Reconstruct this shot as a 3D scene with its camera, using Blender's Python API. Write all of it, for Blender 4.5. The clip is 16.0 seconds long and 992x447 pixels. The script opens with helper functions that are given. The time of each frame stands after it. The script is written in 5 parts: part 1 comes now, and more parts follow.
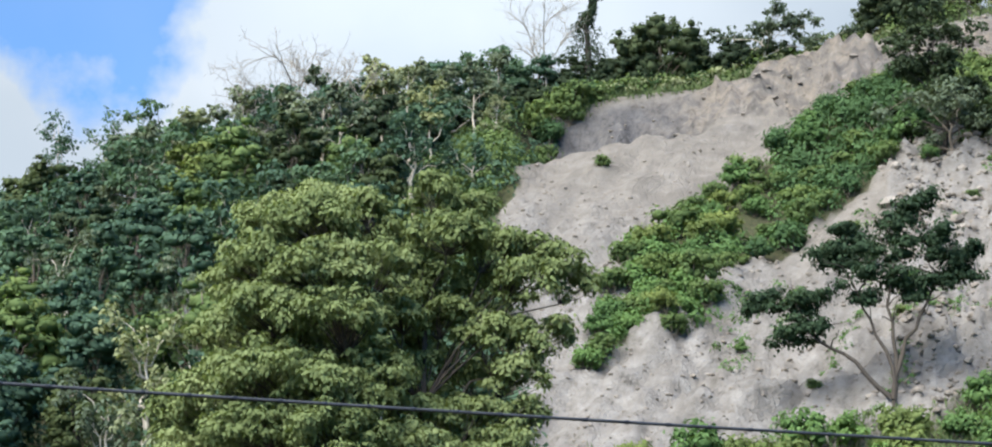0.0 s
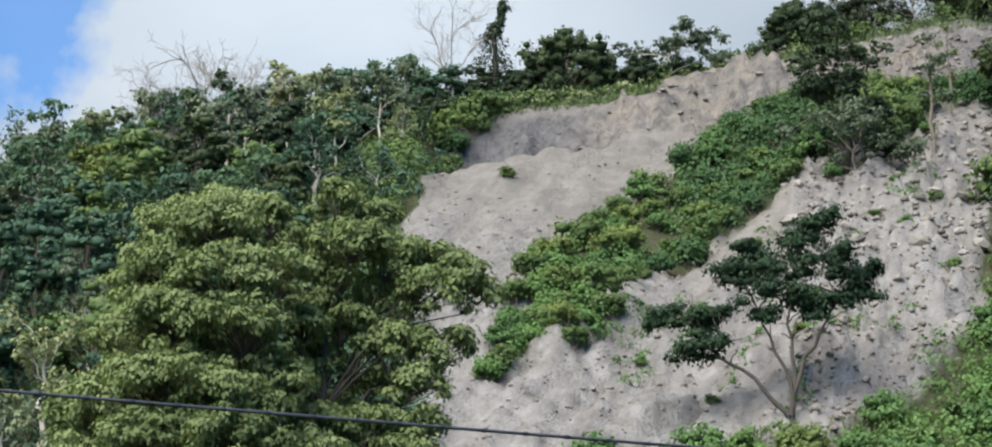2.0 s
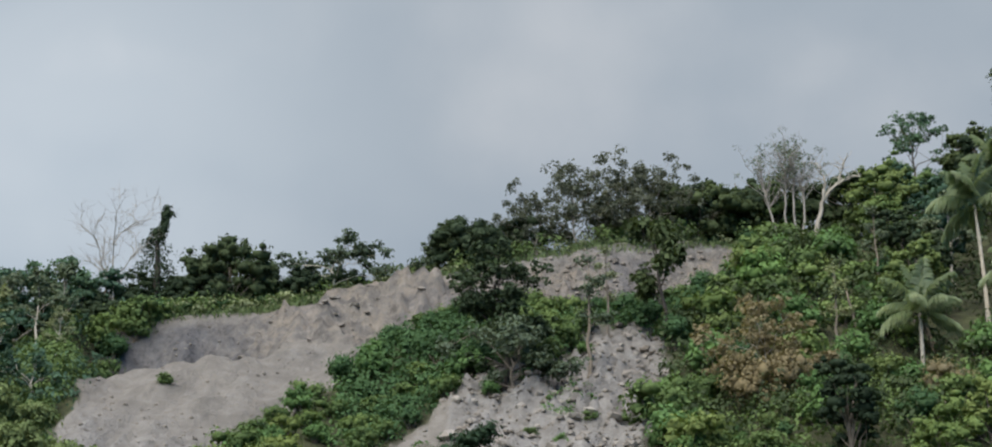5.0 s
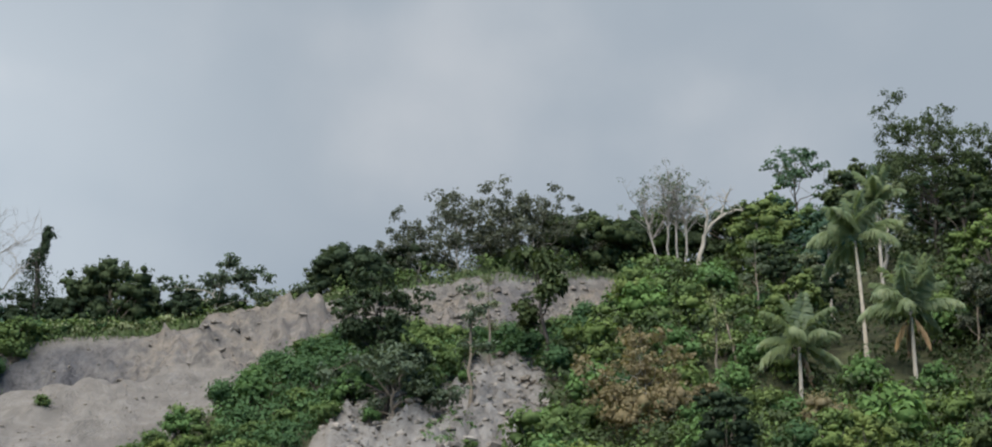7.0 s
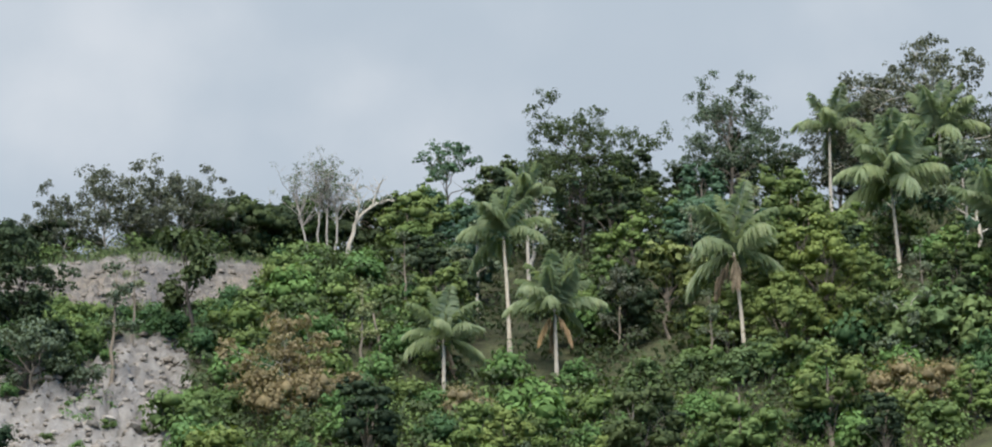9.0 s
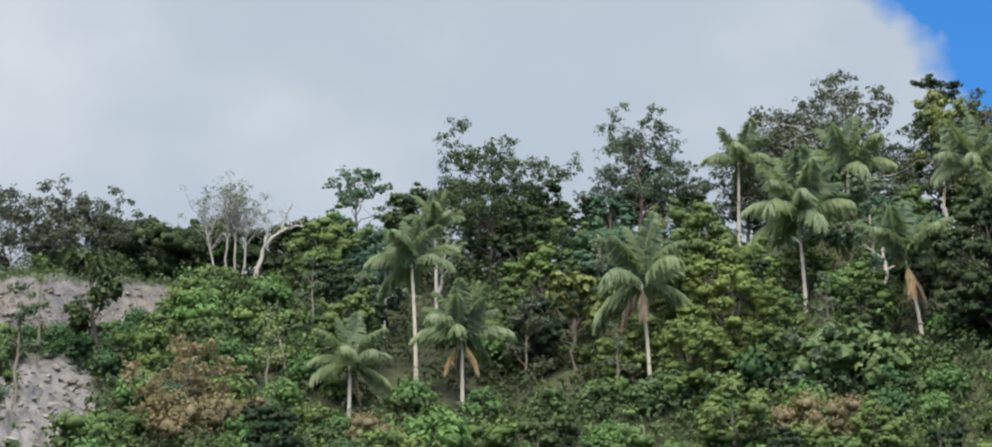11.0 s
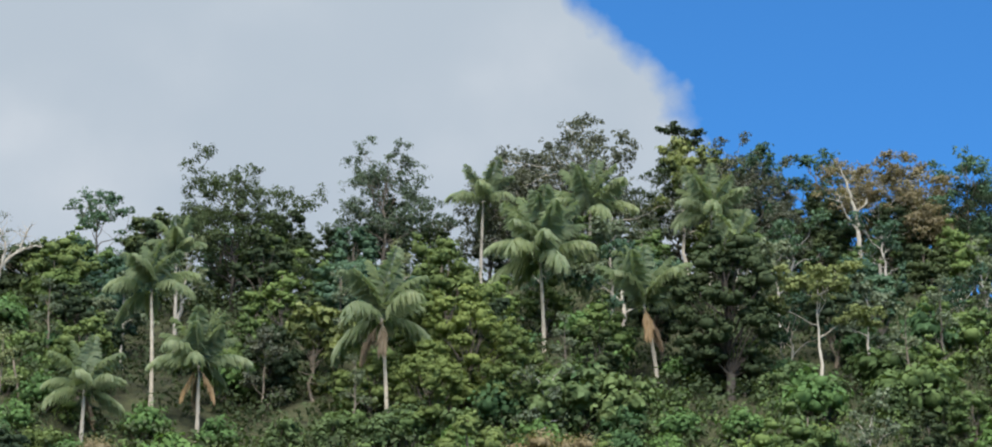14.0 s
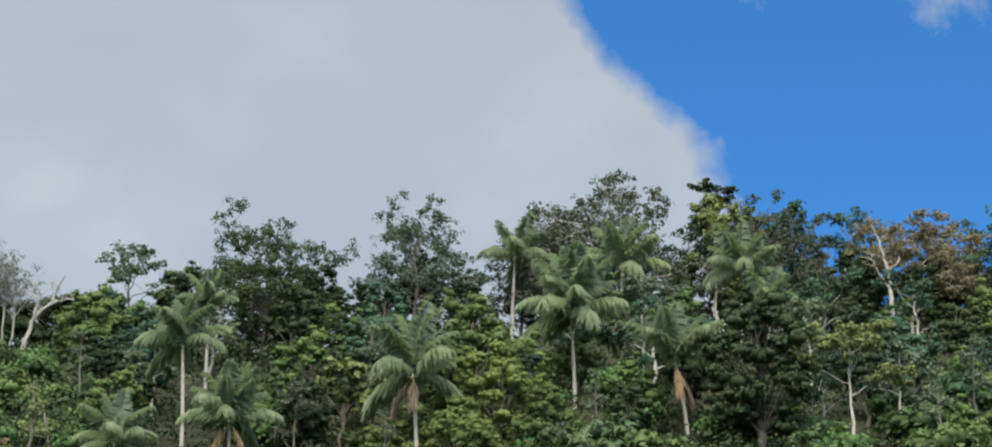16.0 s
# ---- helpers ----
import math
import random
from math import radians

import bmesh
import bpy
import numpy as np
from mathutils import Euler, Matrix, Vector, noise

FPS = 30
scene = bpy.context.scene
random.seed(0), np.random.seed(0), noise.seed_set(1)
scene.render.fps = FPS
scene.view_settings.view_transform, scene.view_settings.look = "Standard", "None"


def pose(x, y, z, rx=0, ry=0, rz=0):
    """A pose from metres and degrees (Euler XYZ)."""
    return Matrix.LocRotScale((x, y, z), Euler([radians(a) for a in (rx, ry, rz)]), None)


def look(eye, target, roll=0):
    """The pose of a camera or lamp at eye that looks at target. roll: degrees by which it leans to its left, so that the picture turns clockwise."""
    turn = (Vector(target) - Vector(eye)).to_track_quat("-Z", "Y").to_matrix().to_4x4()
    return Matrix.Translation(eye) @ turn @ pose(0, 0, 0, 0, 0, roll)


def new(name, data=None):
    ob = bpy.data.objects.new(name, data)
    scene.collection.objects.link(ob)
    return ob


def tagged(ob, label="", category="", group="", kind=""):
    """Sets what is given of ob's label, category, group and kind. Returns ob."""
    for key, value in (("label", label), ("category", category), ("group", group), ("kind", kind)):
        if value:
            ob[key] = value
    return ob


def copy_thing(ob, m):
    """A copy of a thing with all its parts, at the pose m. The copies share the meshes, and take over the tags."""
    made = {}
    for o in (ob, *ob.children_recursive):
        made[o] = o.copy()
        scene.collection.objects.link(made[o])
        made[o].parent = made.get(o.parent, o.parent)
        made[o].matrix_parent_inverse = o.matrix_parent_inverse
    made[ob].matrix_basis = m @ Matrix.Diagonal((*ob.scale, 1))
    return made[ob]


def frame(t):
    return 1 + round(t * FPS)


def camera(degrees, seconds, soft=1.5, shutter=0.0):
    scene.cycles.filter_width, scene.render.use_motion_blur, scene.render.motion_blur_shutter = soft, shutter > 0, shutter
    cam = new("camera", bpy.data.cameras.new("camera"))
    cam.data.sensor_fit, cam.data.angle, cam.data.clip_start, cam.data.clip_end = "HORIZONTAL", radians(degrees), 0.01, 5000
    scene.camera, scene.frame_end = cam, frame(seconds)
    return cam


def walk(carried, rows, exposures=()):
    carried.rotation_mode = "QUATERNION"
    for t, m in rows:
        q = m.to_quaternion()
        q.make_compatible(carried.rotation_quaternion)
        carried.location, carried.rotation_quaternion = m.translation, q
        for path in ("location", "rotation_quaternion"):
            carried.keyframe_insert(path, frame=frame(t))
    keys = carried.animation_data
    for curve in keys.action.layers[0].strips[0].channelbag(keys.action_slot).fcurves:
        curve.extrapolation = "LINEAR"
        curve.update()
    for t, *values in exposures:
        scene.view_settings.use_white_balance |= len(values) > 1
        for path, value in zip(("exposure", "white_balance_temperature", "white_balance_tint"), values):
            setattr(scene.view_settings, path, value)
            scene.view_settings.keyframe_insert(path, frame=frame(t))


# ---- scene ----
# ---- camera: it stands on the road and turns to the right ----
EYE = Vector((0.0, 0.0, 1.6))
TURNS = [  # seconds, bearing from north, tilt up, lean, in degrees
    (0.0, -14.00, 14.89, -0.63),
    (0.5, -12.56, 14.63, -0.80),
    (1.0, -12.29, 14.72, -0.50),
    (1.5, -12.23, 14.89, -0.22),
    (2.0, -11.79, 15.10, 0.12),
    (2.5, -11.33, 15.89, 0.30),
    (3.0, -10.44, 17.50, 0.01),
    (3.5, -9.48, 19.32, -0.08),
    (4.0, -7.16, 19.73, -0.26),
    (4.5, -5.47, 19.73, -0.04),
    (4.7, -4.77, 19.75, -0.13),
    (6.8, -1.72, 20.25, -0.07),
    (7.0, -1.19, 20.39, -0.12),
    (7.5, 1.54, 20.32, -0.40),
    (8.0, 4.37, 20.11, -0.69),
    (8.5, 6.11, 20.00, -0.51),
    (8.7, 6.55, 20.02, -0.40),
    (10.8, 8.78, 20.63, 0.11),
    (11.0, 9.18, 20.71, 0.12),
    (11.5, 10.28, 21.01, 0.12),
    (12.0, 12.25, 21.33, -0.03),
    (12.5, 14.12, 21.33, -0.07),
    (13.0, 14.48, 21.13, 0.24),
    (13.5, 14.96, 21.27, 0.36),
    (14.0, 15.26, 21.46, 0.21),
    (14.5, 15.20, 21.73, 0.54),
    (15.0, 14.97, 22.03, 0.91),
    (15.5, 14.68, 22.36, 0.93),
    (16.0, 14.49, 22.69, 0.89),
]
EXPOSURES = [(0.0, 1.45), (0.9, 1.68), (1.5, 1.45), (2.5, 1.04), (3.2, 0.84), (4.7, 0.72), (7.0, 0.74), (8.0, 1.07), (11.0, 1.14), (15.0, 1.08), (16.0, 1.00)]


def heading(bearing, tilt):
    b, e = radians(bearing), radians(tilt)
    return Vector((math.sin(b) * math.cos(e), math.cos(b) * math.cos(e), math.sin(e)))


cam = camera(21.70, 16.0, soft=2.0)
walk(cam, [(t, look(EYE, EYE + 100 * heading(b, e), lean)) for t, b, e, lean in TURNS], EXPOSURES)

# ---- world, sun ----
SUN_BEARING, SUN_HEIGHT = -164.0, 47.0


def build_world():
    w = bpy.data.worlds.new("sky")
    scene.world = w
    w.use_nodes = True
    nt = w.node_tree
    nt.nodes.clear()

    def maths(op, a, b=None, c=None):
        n = nt.nodes.new("ShaderNodeMath")
        n.operation = op
        for i, v in enumerate((a, b, c)):
            if v is None:
                continue
            if isinstance(v, (int, float)):
                n.inputs[i].default_value = v
            else:
                nt.links.new(v, n.inputs[i])
        return n.outputs[0]

    def ramp(fac, stops, mode="EASE"):
        n = nt.nodes.new("ShaderNodeValToRGB")
        n.color_ramp.interpolation = mode
        while len(n.color_ramp.elements) < len(stops):
            n.color_ramp.elements.new(0.5)
        for el, (p, c) in zip(n.color_ramp.elements, stops):
            el.position, el.color = p, (*c, 1)
        nt.links.new(fac, n.inputs[0])
        return n.outputs[0]

    def mix(fac, a, b):
        n = nt.nodes.new("ShaderNodeMix")
        n.data_type = "RGBA"
        nt.links.new(fac, n.inputs[0])
        nt.links.new(a, n.inputs[6])
        nt.links.new(b, n.inputs[7])
        return n.outputs[2]

    coord = nt.nodes.new("ShaderNodeTexCoord")
    way = coord.outputs["Generated"]

    def along(v):
        n = nt.nodes.new("ShaderNodeVectorMath")
        n.operation = "DOT_PRODUCT"
        nt.links.new(way, n.inputs[0])
        n.inputs[1].default_value = v
        return n.outputs["Value"]

    def noise_tex(scale, detail, rough, stretch=(1, 1, 1)):
        m = nt.nodes.new("ShaderNodeMapping")
        m.inputs["Scale"].default_value = stretch
        nt.links.new(way, m.inputs["Vector"])
        n = nt.nodes.new("ShaderNodeTexNoise")
        n.inputs["Scale"].default_value = scale
        n.inputs["Detail"].default_value = detail
        n.inputs["Roughness"].default_value = rough
        nt.links.new(m.outputs[0], n.inputs["Vector"])
        return n.outputs[0]

    sky = nt.nodes.new("ShaderNodeTexSky")
    sky.sky_type = "NISHITA"
    sky.sun_disc = False
    sky.sun_elevation, sky.sun_rotation = radians(SUN_HEIGHT), radians(SUN_BEARING)
    sky.altitude, sky.air_density, sky.dust_density, sky.ozone_density = 200, 1.0, 0.2, 4.0
    gain = nt.nodes.new("ShaderNodeMix")
    gain.data_type, gain.blend_type = "RGBA", "MULTIPLY"
    gain.inputs[0].default_value = 1
    nt.links.new(sky.outputs[0], gain.inputs[6])
    gain.inputs[7].default_value = (BLUE[0], BLUE[1], BLUE[2], 1)

    # the edge of the great cloud bank: blue to the east of it, and a gap in the west
    puffs, fine, broad = noise_tex(14, 6, 0.55), noise_tex(45, 4, 0.5), noise_tex(5, 3, 0.5, (1, 1, 1.6))
    a, b = heading(16.3, 27.6), heading(19.6, 23.6)
    plane = a.cross(b).normalized()
    if plane.dot(heading(26, 27)) < 0:
        plane = -plane
    east = maths("ADD", along(plane), maths("MULTIPLY", maths("SUBTRACT", puffs, 0.5), 0.055))
    east = maths("ADD", east, maths("MULTIPLY", maths("SUBTRACT", fine, 0.5), 0.026))
    east = maths("MULTIPLY_ADD", east, 75, 0.5)
    gap = heading(-23.0, 19.8)
    west = maths("SUBTRACT", along(gap), math.cos(radians(1.8)))
    west = maths("ADD", maths("MULTIPLY", west, 900), maths("MULTIPLY", maths("SUBTRACT", puffs, 0.5), 7))
    west = maths("MULTIPLY", maths("MINIMUM", maths("MAXIMUM", maths("ADD", west, 0.35), 0), 1), 0.78)
    clear = maths("MAXIMUM", maths("MINIMUM", maths("MAXIMUM", east, 0), 1), west)
    # two torn wisps in the blue
    torn = noise_tex(16, 6, 0.65, (1, 1, 0.8))
    for spot, wide in ((heading(20.9, 27.6), 0.75), (heading(25.2, 27.4), 1.15)):
        blob = maths("DIVIDE", maths("SUBTRACT", along(spot), math.cos(radians(wide))), 1 - math.cos(radians(wide)))
        blob = maths("MULTIPLY", maths("MAXIMUM", maths("ADD", blob, maths("MULTIPLY", maths("SUBTRACT", torn, 0.58), 9.0)), 0), 0.55)
        blob = maths("MULTIPLY", maths("MINIMUM", blob, 0.6), maths("GREATER_THAN", along(spot), 0.995))
        clear = maths("MAXIMUM", maths("SUBTRACT", clear, blob), 0)

    shade = maths("ADD", maths("MULTIPLY", broad, 0.8), maths("MULTIPLY", puffs, 0.2))
    cloud = ramp(shade, [(0.28, (0.262, 0.318, 0.382)), (0.52, (0.322, 0.373, 0.430)), (0.76, (0.452, 0.482, 0.522))])
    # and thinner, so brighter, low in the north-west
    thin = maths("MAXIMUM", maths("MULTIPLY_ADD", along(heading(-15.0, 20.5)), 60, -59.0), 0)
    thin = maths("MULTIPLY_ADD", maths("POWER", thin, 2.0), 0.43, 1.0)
    # the clouds are brighter towards the sun
    glare = maths("POWER", maths("MAXIMUM", along(heading(SUN_BEARING, SUN_HEIGHT)), 0), 2.0)
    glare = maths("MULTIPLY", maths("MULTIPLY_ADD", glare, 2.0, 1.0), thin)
    warm = nt.nodes.new("ShaderNodeCombineColor")
    for i, k in enumerate((1.12, 1.0, 0.88)):
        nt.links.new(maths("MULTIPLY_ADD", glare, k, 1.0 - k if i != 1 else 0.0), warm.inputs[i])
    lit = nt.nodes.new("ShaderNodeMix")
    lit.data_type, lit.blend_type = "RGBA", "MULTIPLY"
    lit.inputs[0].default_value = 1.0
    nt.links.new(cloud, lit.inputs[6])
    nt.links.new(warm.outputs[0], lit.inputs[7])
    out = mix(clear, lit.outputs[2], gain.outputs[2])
    bg = nt.nodes.new("ShaderNodeBackground")
    bg.inputs["Strength"].default_value = 0.7
    nt.links.new(out, bg.inputs["Color"])
    end = nt.nodes.new("ShaderNodeOutputWorld")
    nt.links.new(bg.outputs[0], end.inputs["Surface"])


BLUE = (0.037, 0.088, 0.126)
build_world()

sun = new("sun", bpy.data.lights.new("sun", "SUN"))
sun.data.energy, sun.data.angle, sun.data.color = 4.4, radians(56), (1.0, 0.95, 0.86)
sun.matrix_world = look(120 * heading(SUN_BEARING, SUN_HEIGHT), (0, 0, 0))

# ---- the lie of the land: bearing in degrees and distance in metres from the viewpoint ----
# terrain begin
B_R = [-180, -70, -25, -22.5, -20, -17, -15, -13, -11, -9.4, -7.6, -5, -3, -0.5, 2, 4, 6, 8, 12, 18, 22, 25, 70, 180]
E_R = [0, 4, 13.6, 14.6, 15.3, 15.9, 16.4, 17.2, 17.6, 17.7, 18.05, 18.6, 19.0, 19.1, 19.1, 19.1, 19.2, 19.5, 20.0, 20.5, 20.2, 19.8, 7, 0]
B_S = [-13.6, -12.7, -11, -9.7, -7.9, -7.0, -5, -3, -1, 1, 1.84, 2.4]
DROP = [0.0, 0.25, 0.42, 0.45, 0.85, 0.95, 0.8, 1.15, 1.15, 1.0, 0.45, 0.0]
FOOT = 85.0


def ridge_distance(b):
    return 178.0 + 22.0 / (1 + np.exp(-(b - 3.0) / 2.5))


def hashed(ix, iy, seed):
    h = (ix * 374761393 + iy * 668265263 + seed * 1442695041) & 0x7FFFFFFF
    h = ((h ^ (h >> 13)) * 1274126177) & 0x7FFFFFFF
    return ((h ^ (h >> 16)) & 0xFFFF) / 65535.0


def lattice(x, y, seed):
    fx, fy = np.floor(x), np.floor(y)
    ix, iy = fx.astype(np.int64), fy.astype(np.int64)
    u, v = x - fx, y - fy
    u, v = u * u * (3 - 2 * u), v * v * (3 - 2 * v)
    a, b = hashed(ix, iy, seed), hashed(ix + 1, iy, seed)
    c, d = hashed(ix, iy + 1, seed), hashed(ix + 1, iy + 1, seed)
    return (a * (1 - u) + b * u) * (1 - v) + (c * (1 - u) + d * u) * v - 0.5


def fractal(x, y, size, octaves=4, seed=1, gain=0.5):
    total, amp = 0.0, 1.0
    for k in range(octaves):
        total = total + amp * lattice(x / size + 17.3 * k, y / size - 9.1 * k, seed + k)
        size, amp = size / 2.03, amp * gain
    return total


def smooth(e0, e1, v):
    t = np.clip((v - e0) / (e1 - e0), 0, 1)
    return t * t * (3 - 2 * t)


def land(b, r):
    """Height of the bare hill, without its roughness."""
    top = ridge_distance(b)
    crest = 1.6 + top * np.tan(np.radians(np.interp(b, B_R, E_R))) * smooth(0, 3, np.interp(b, B_R, E_R))
    drop = np.interp(b, B_S, DROP, 0, 0)
    foot = top - 7.0
    low = 1.6 + foot * np.tan(np.radians(np.interp(b, B_R, E_R) - 0.05 - drop))
    run = np.clip((r - FOOT) / (foot - FOOT), 0, 1)
    run = run - 0.10 * np.sin(2 * np.pi * np.clip(run, 0, 1)) / (2 * np.pi)
    z = np.maximum(low, 0) * run
    # the slide left a bench behind the lip of its fan
    lip = 6.5 + 2.6 * smooth(-11.6, -13.2, b) + 0.9 * fractal(b * 3, b * 0 + 3.0, 2.0, 3, 91)
    sunk = 0.72 * np.clip(r - foot + lip, 0, lip) * smooth(-14.2, -13.0, b) * (1 - smooth(-10.2, -8.4, b))
    z = z - sunk
    step = np.clip((r - foot) / 6.3, 0, 1) ** 1.25
    z = z + (crest - low + sunk) * step * (r > foot)
    back = np.clip(r - top - 3, 0, None)
    z = np.where(r > top + 3, np.maximum(crest - 0.25 * back - 0.0016 * back * back, 0), z)
    return np.maximum(z, 0)
# terrain end

def inside(outline, b, r):
    hit = np.zeros(np.shape(b), bool)
    for (b0, r0), (b1, r1) in zip(outline, outline[1:] + outline[:1]):
        cut = (r0 > r) != (r1 > r)
        edge = b0 + (r - r0) / (r1 - r0 + 1e-9) * (b1 - b0)
        hit ^= cut & (b < edge)
    return hit


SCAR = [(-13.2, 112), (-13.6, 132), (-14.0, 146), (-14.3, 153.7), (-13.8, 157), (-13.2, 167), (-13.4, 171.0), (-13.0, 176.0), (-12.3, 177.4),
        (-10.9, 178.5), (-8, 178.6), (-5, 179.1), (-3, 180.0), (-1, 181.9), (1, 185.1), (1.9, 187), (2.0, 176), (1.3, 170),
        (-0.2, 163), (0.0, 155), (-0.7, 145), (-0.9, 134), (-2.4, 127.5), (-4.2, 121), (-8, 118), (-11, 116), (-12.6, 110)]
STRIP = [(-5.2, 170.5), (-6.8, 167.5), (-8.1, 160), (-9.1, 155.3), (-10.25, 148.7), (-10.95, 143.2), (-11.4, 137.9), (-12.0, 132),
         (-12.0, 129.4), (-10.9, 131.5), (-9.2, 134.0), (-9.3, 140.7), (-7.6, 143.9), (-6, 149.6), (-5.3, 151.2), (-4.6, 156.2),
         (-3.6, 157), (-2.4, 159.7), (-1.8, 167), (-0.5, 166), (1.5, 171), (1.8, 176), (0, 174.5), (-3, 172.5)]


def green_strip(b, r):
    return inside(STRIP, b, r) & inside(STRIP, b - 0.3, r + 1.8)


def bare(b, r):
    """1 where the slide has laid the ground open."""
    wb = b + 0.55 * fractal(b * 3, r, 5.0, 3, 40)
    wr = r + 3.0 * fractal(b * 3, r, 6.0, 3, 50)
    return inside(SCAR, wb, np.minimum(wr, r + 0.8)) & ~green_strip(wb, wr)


def ground(b, r):
    b, r = np.asarray(b, float), np.asarray(r, float)
    x, y = r * np.sin(np.radians(b)), r * np.cos(np.radians(b))
    # the scarp's face juts and recedes
    jut = (smooth(-10, -6, r - ridge_distance(b)) * (1 - smooth(-2.6, -0.8, r - ridge_distance(b))) * (b > -14) * (b < 3)) * 3.2 * fractal(x, y, 4.6, 2, 61, 0.5)
    z = land(b, r + jut)
    # loose debris heaped before the scarp
    z = z + 0.5 * np.exp(-((r - ridge_distance(b) + 12.5 + 2 * fractal(x, y, 6, 2, 63)) / 2.6) ** 2) * smooth(-14, -12.5, b) * (1 - smooth(-8.5, -7, b))
    near = smooth(80, 100, r) * (1 - smooth(260, 400, r))
    lift = green_strip(b, r) * 0.35
    open_ = bare(b, r)
    # gullies run down the fall line, which leans to the west
    u, v = x - 0.26 * y, y
    gully = fractal(u, v / 7, 2.6, 4, 7) * 1.2
    blocks = np.abs(fractal(x - 0.5 * y, y * 0.6, 3.0, 4, 23, 0.66)) * 2.5 + smooth(-6, -4, b) * (np.abs(fractal(u * 1.3, v * 0.8, 1.5, 3, 29, 0.6)) * 2.3 - 0.3)
    soil = fractal(x, y, 9.0, 4, 3) * 1.6
    scarp = smooth(-8.5, -7.0, r - ridge_distance(b)) * (1 - smooth(-2.6, -1.2, r - ridge_distance(b)))
    upper = smooth(138, 150, r + 2.0 * (b + 9)) * (b < -5)
    loose = 1 - 0.6 * upper * (1 - scarp)
    rough = np.where(open_, gully * (0.35 + 0.75 * (1 - upper)) + blocks * 0.8 * loose * (1 - scarp) + (0.0 + 1.25 * scarp * np.abs(fractal(x, y, 1.7, 4, 71, 0.65) * 2)), soil)
    edge = 1 - 0.8 * smooth(-2.6, -1.2, r - ridge_distance(b)) * (1 - smooth(0.5, 3.0, r - ridge_distance(b))) * open_
    return z + near * (rough + lift - 0.35 * open_) * edge


def place(b, r):
    """A point on the ground."""
    return Vector((r * math.sin(radians(b)), r * math.cos(radians(b)), float(ground(np.array([b]), np.array([r]))[0])))


# ---- materials ----
def material(name):
    m = bpy.data.materials.new(name)
    m.use_nodes = True
    nt = m.node_tree
    return m, nt, nt.nodes["Principled BSDF"], nt.nodes["Material Output"]


def noise_node(nt, scale, detail=4, rough=0.5, stretch=None, turn=None, coord="Object"):
    tc = nt.nodes.new("ShaderNodeTexCoord")
    mp = nt.nodes.new("ShaderNodeMapping")
    nt.links.new(tc.outputs[coord], mp.inputs["Vector"])
    if stretch:
        mp.inputs["Scale"].default_value = stretch
    if turn:
        mp.inputs["Rotation"].default_value = turn
    n = nt.nodes.new("ShaderNodeTexNoise")
    n.inputs["Scale"].default_value, n.inputs["Detail"].default_value, n.inputs["Roughness"].default_value = scale, detail, rough
    nt.links.new(mp.outputs[0], n.inputs["Vector"])
    return n.outputs[0]


def ramp_node(nt, fac, stops, mode="LINEAR"):
    n = nt.nodes.new("ShaderNodeValToRGB")
    n.color_ramp.interpolation = mode
    while len(n.color_ramp.elements) < len(stops):
        n.color_ramp.elements.new(0.5)
    for el, (p, c) in zip(n.color_ramp.elements, stops):
        el.position, el.color = p, (*c, 1)
    nt.links.new(fac, n.inputs[0])
    return n.outputs[0]


def mix_node(nt, fac, a, b, blend="MIX"):
    n = nt.nodes.new("ShaderNodeMix")
    n.data_type, n.blend_type = "RGBA", blend
    for v, i in ((fac, 0), (a, 6), (b, 7)):
        if isinstance(v, (int, float)):
            n.inputs[i].default_value = v
        elif isinstance(v, tuple):
            n.inputs[i].default_value = (*v, 1)
        else:
            nt.links.new(v, n.inputs[i])
    return n.outputs[2]


def sum_node(nt, op, a, b):
    n = nt.nodes.new("ShaderNodeMath")
    n.operation = op
    for i, v in enumerate((a, b)):
        if isinstance(v, (int, float)):
            n.inputs[i].default_value = v
        else:
            nt.links.new(v, n.inputs[i])
    return n.outputs[0]


def bump_node(nt, bsdf, height, strength, distance):
    n = nt.nodes.new("ShaderNodeBump")
    n.inputs["Strength"].default_value, n.inputs["Distance"].default_value = strength, distance
    nt.links.new(height, n.inputs["Height"])
    nt.links.new(n.outputs[0], bsdf.inputs["Normal"])


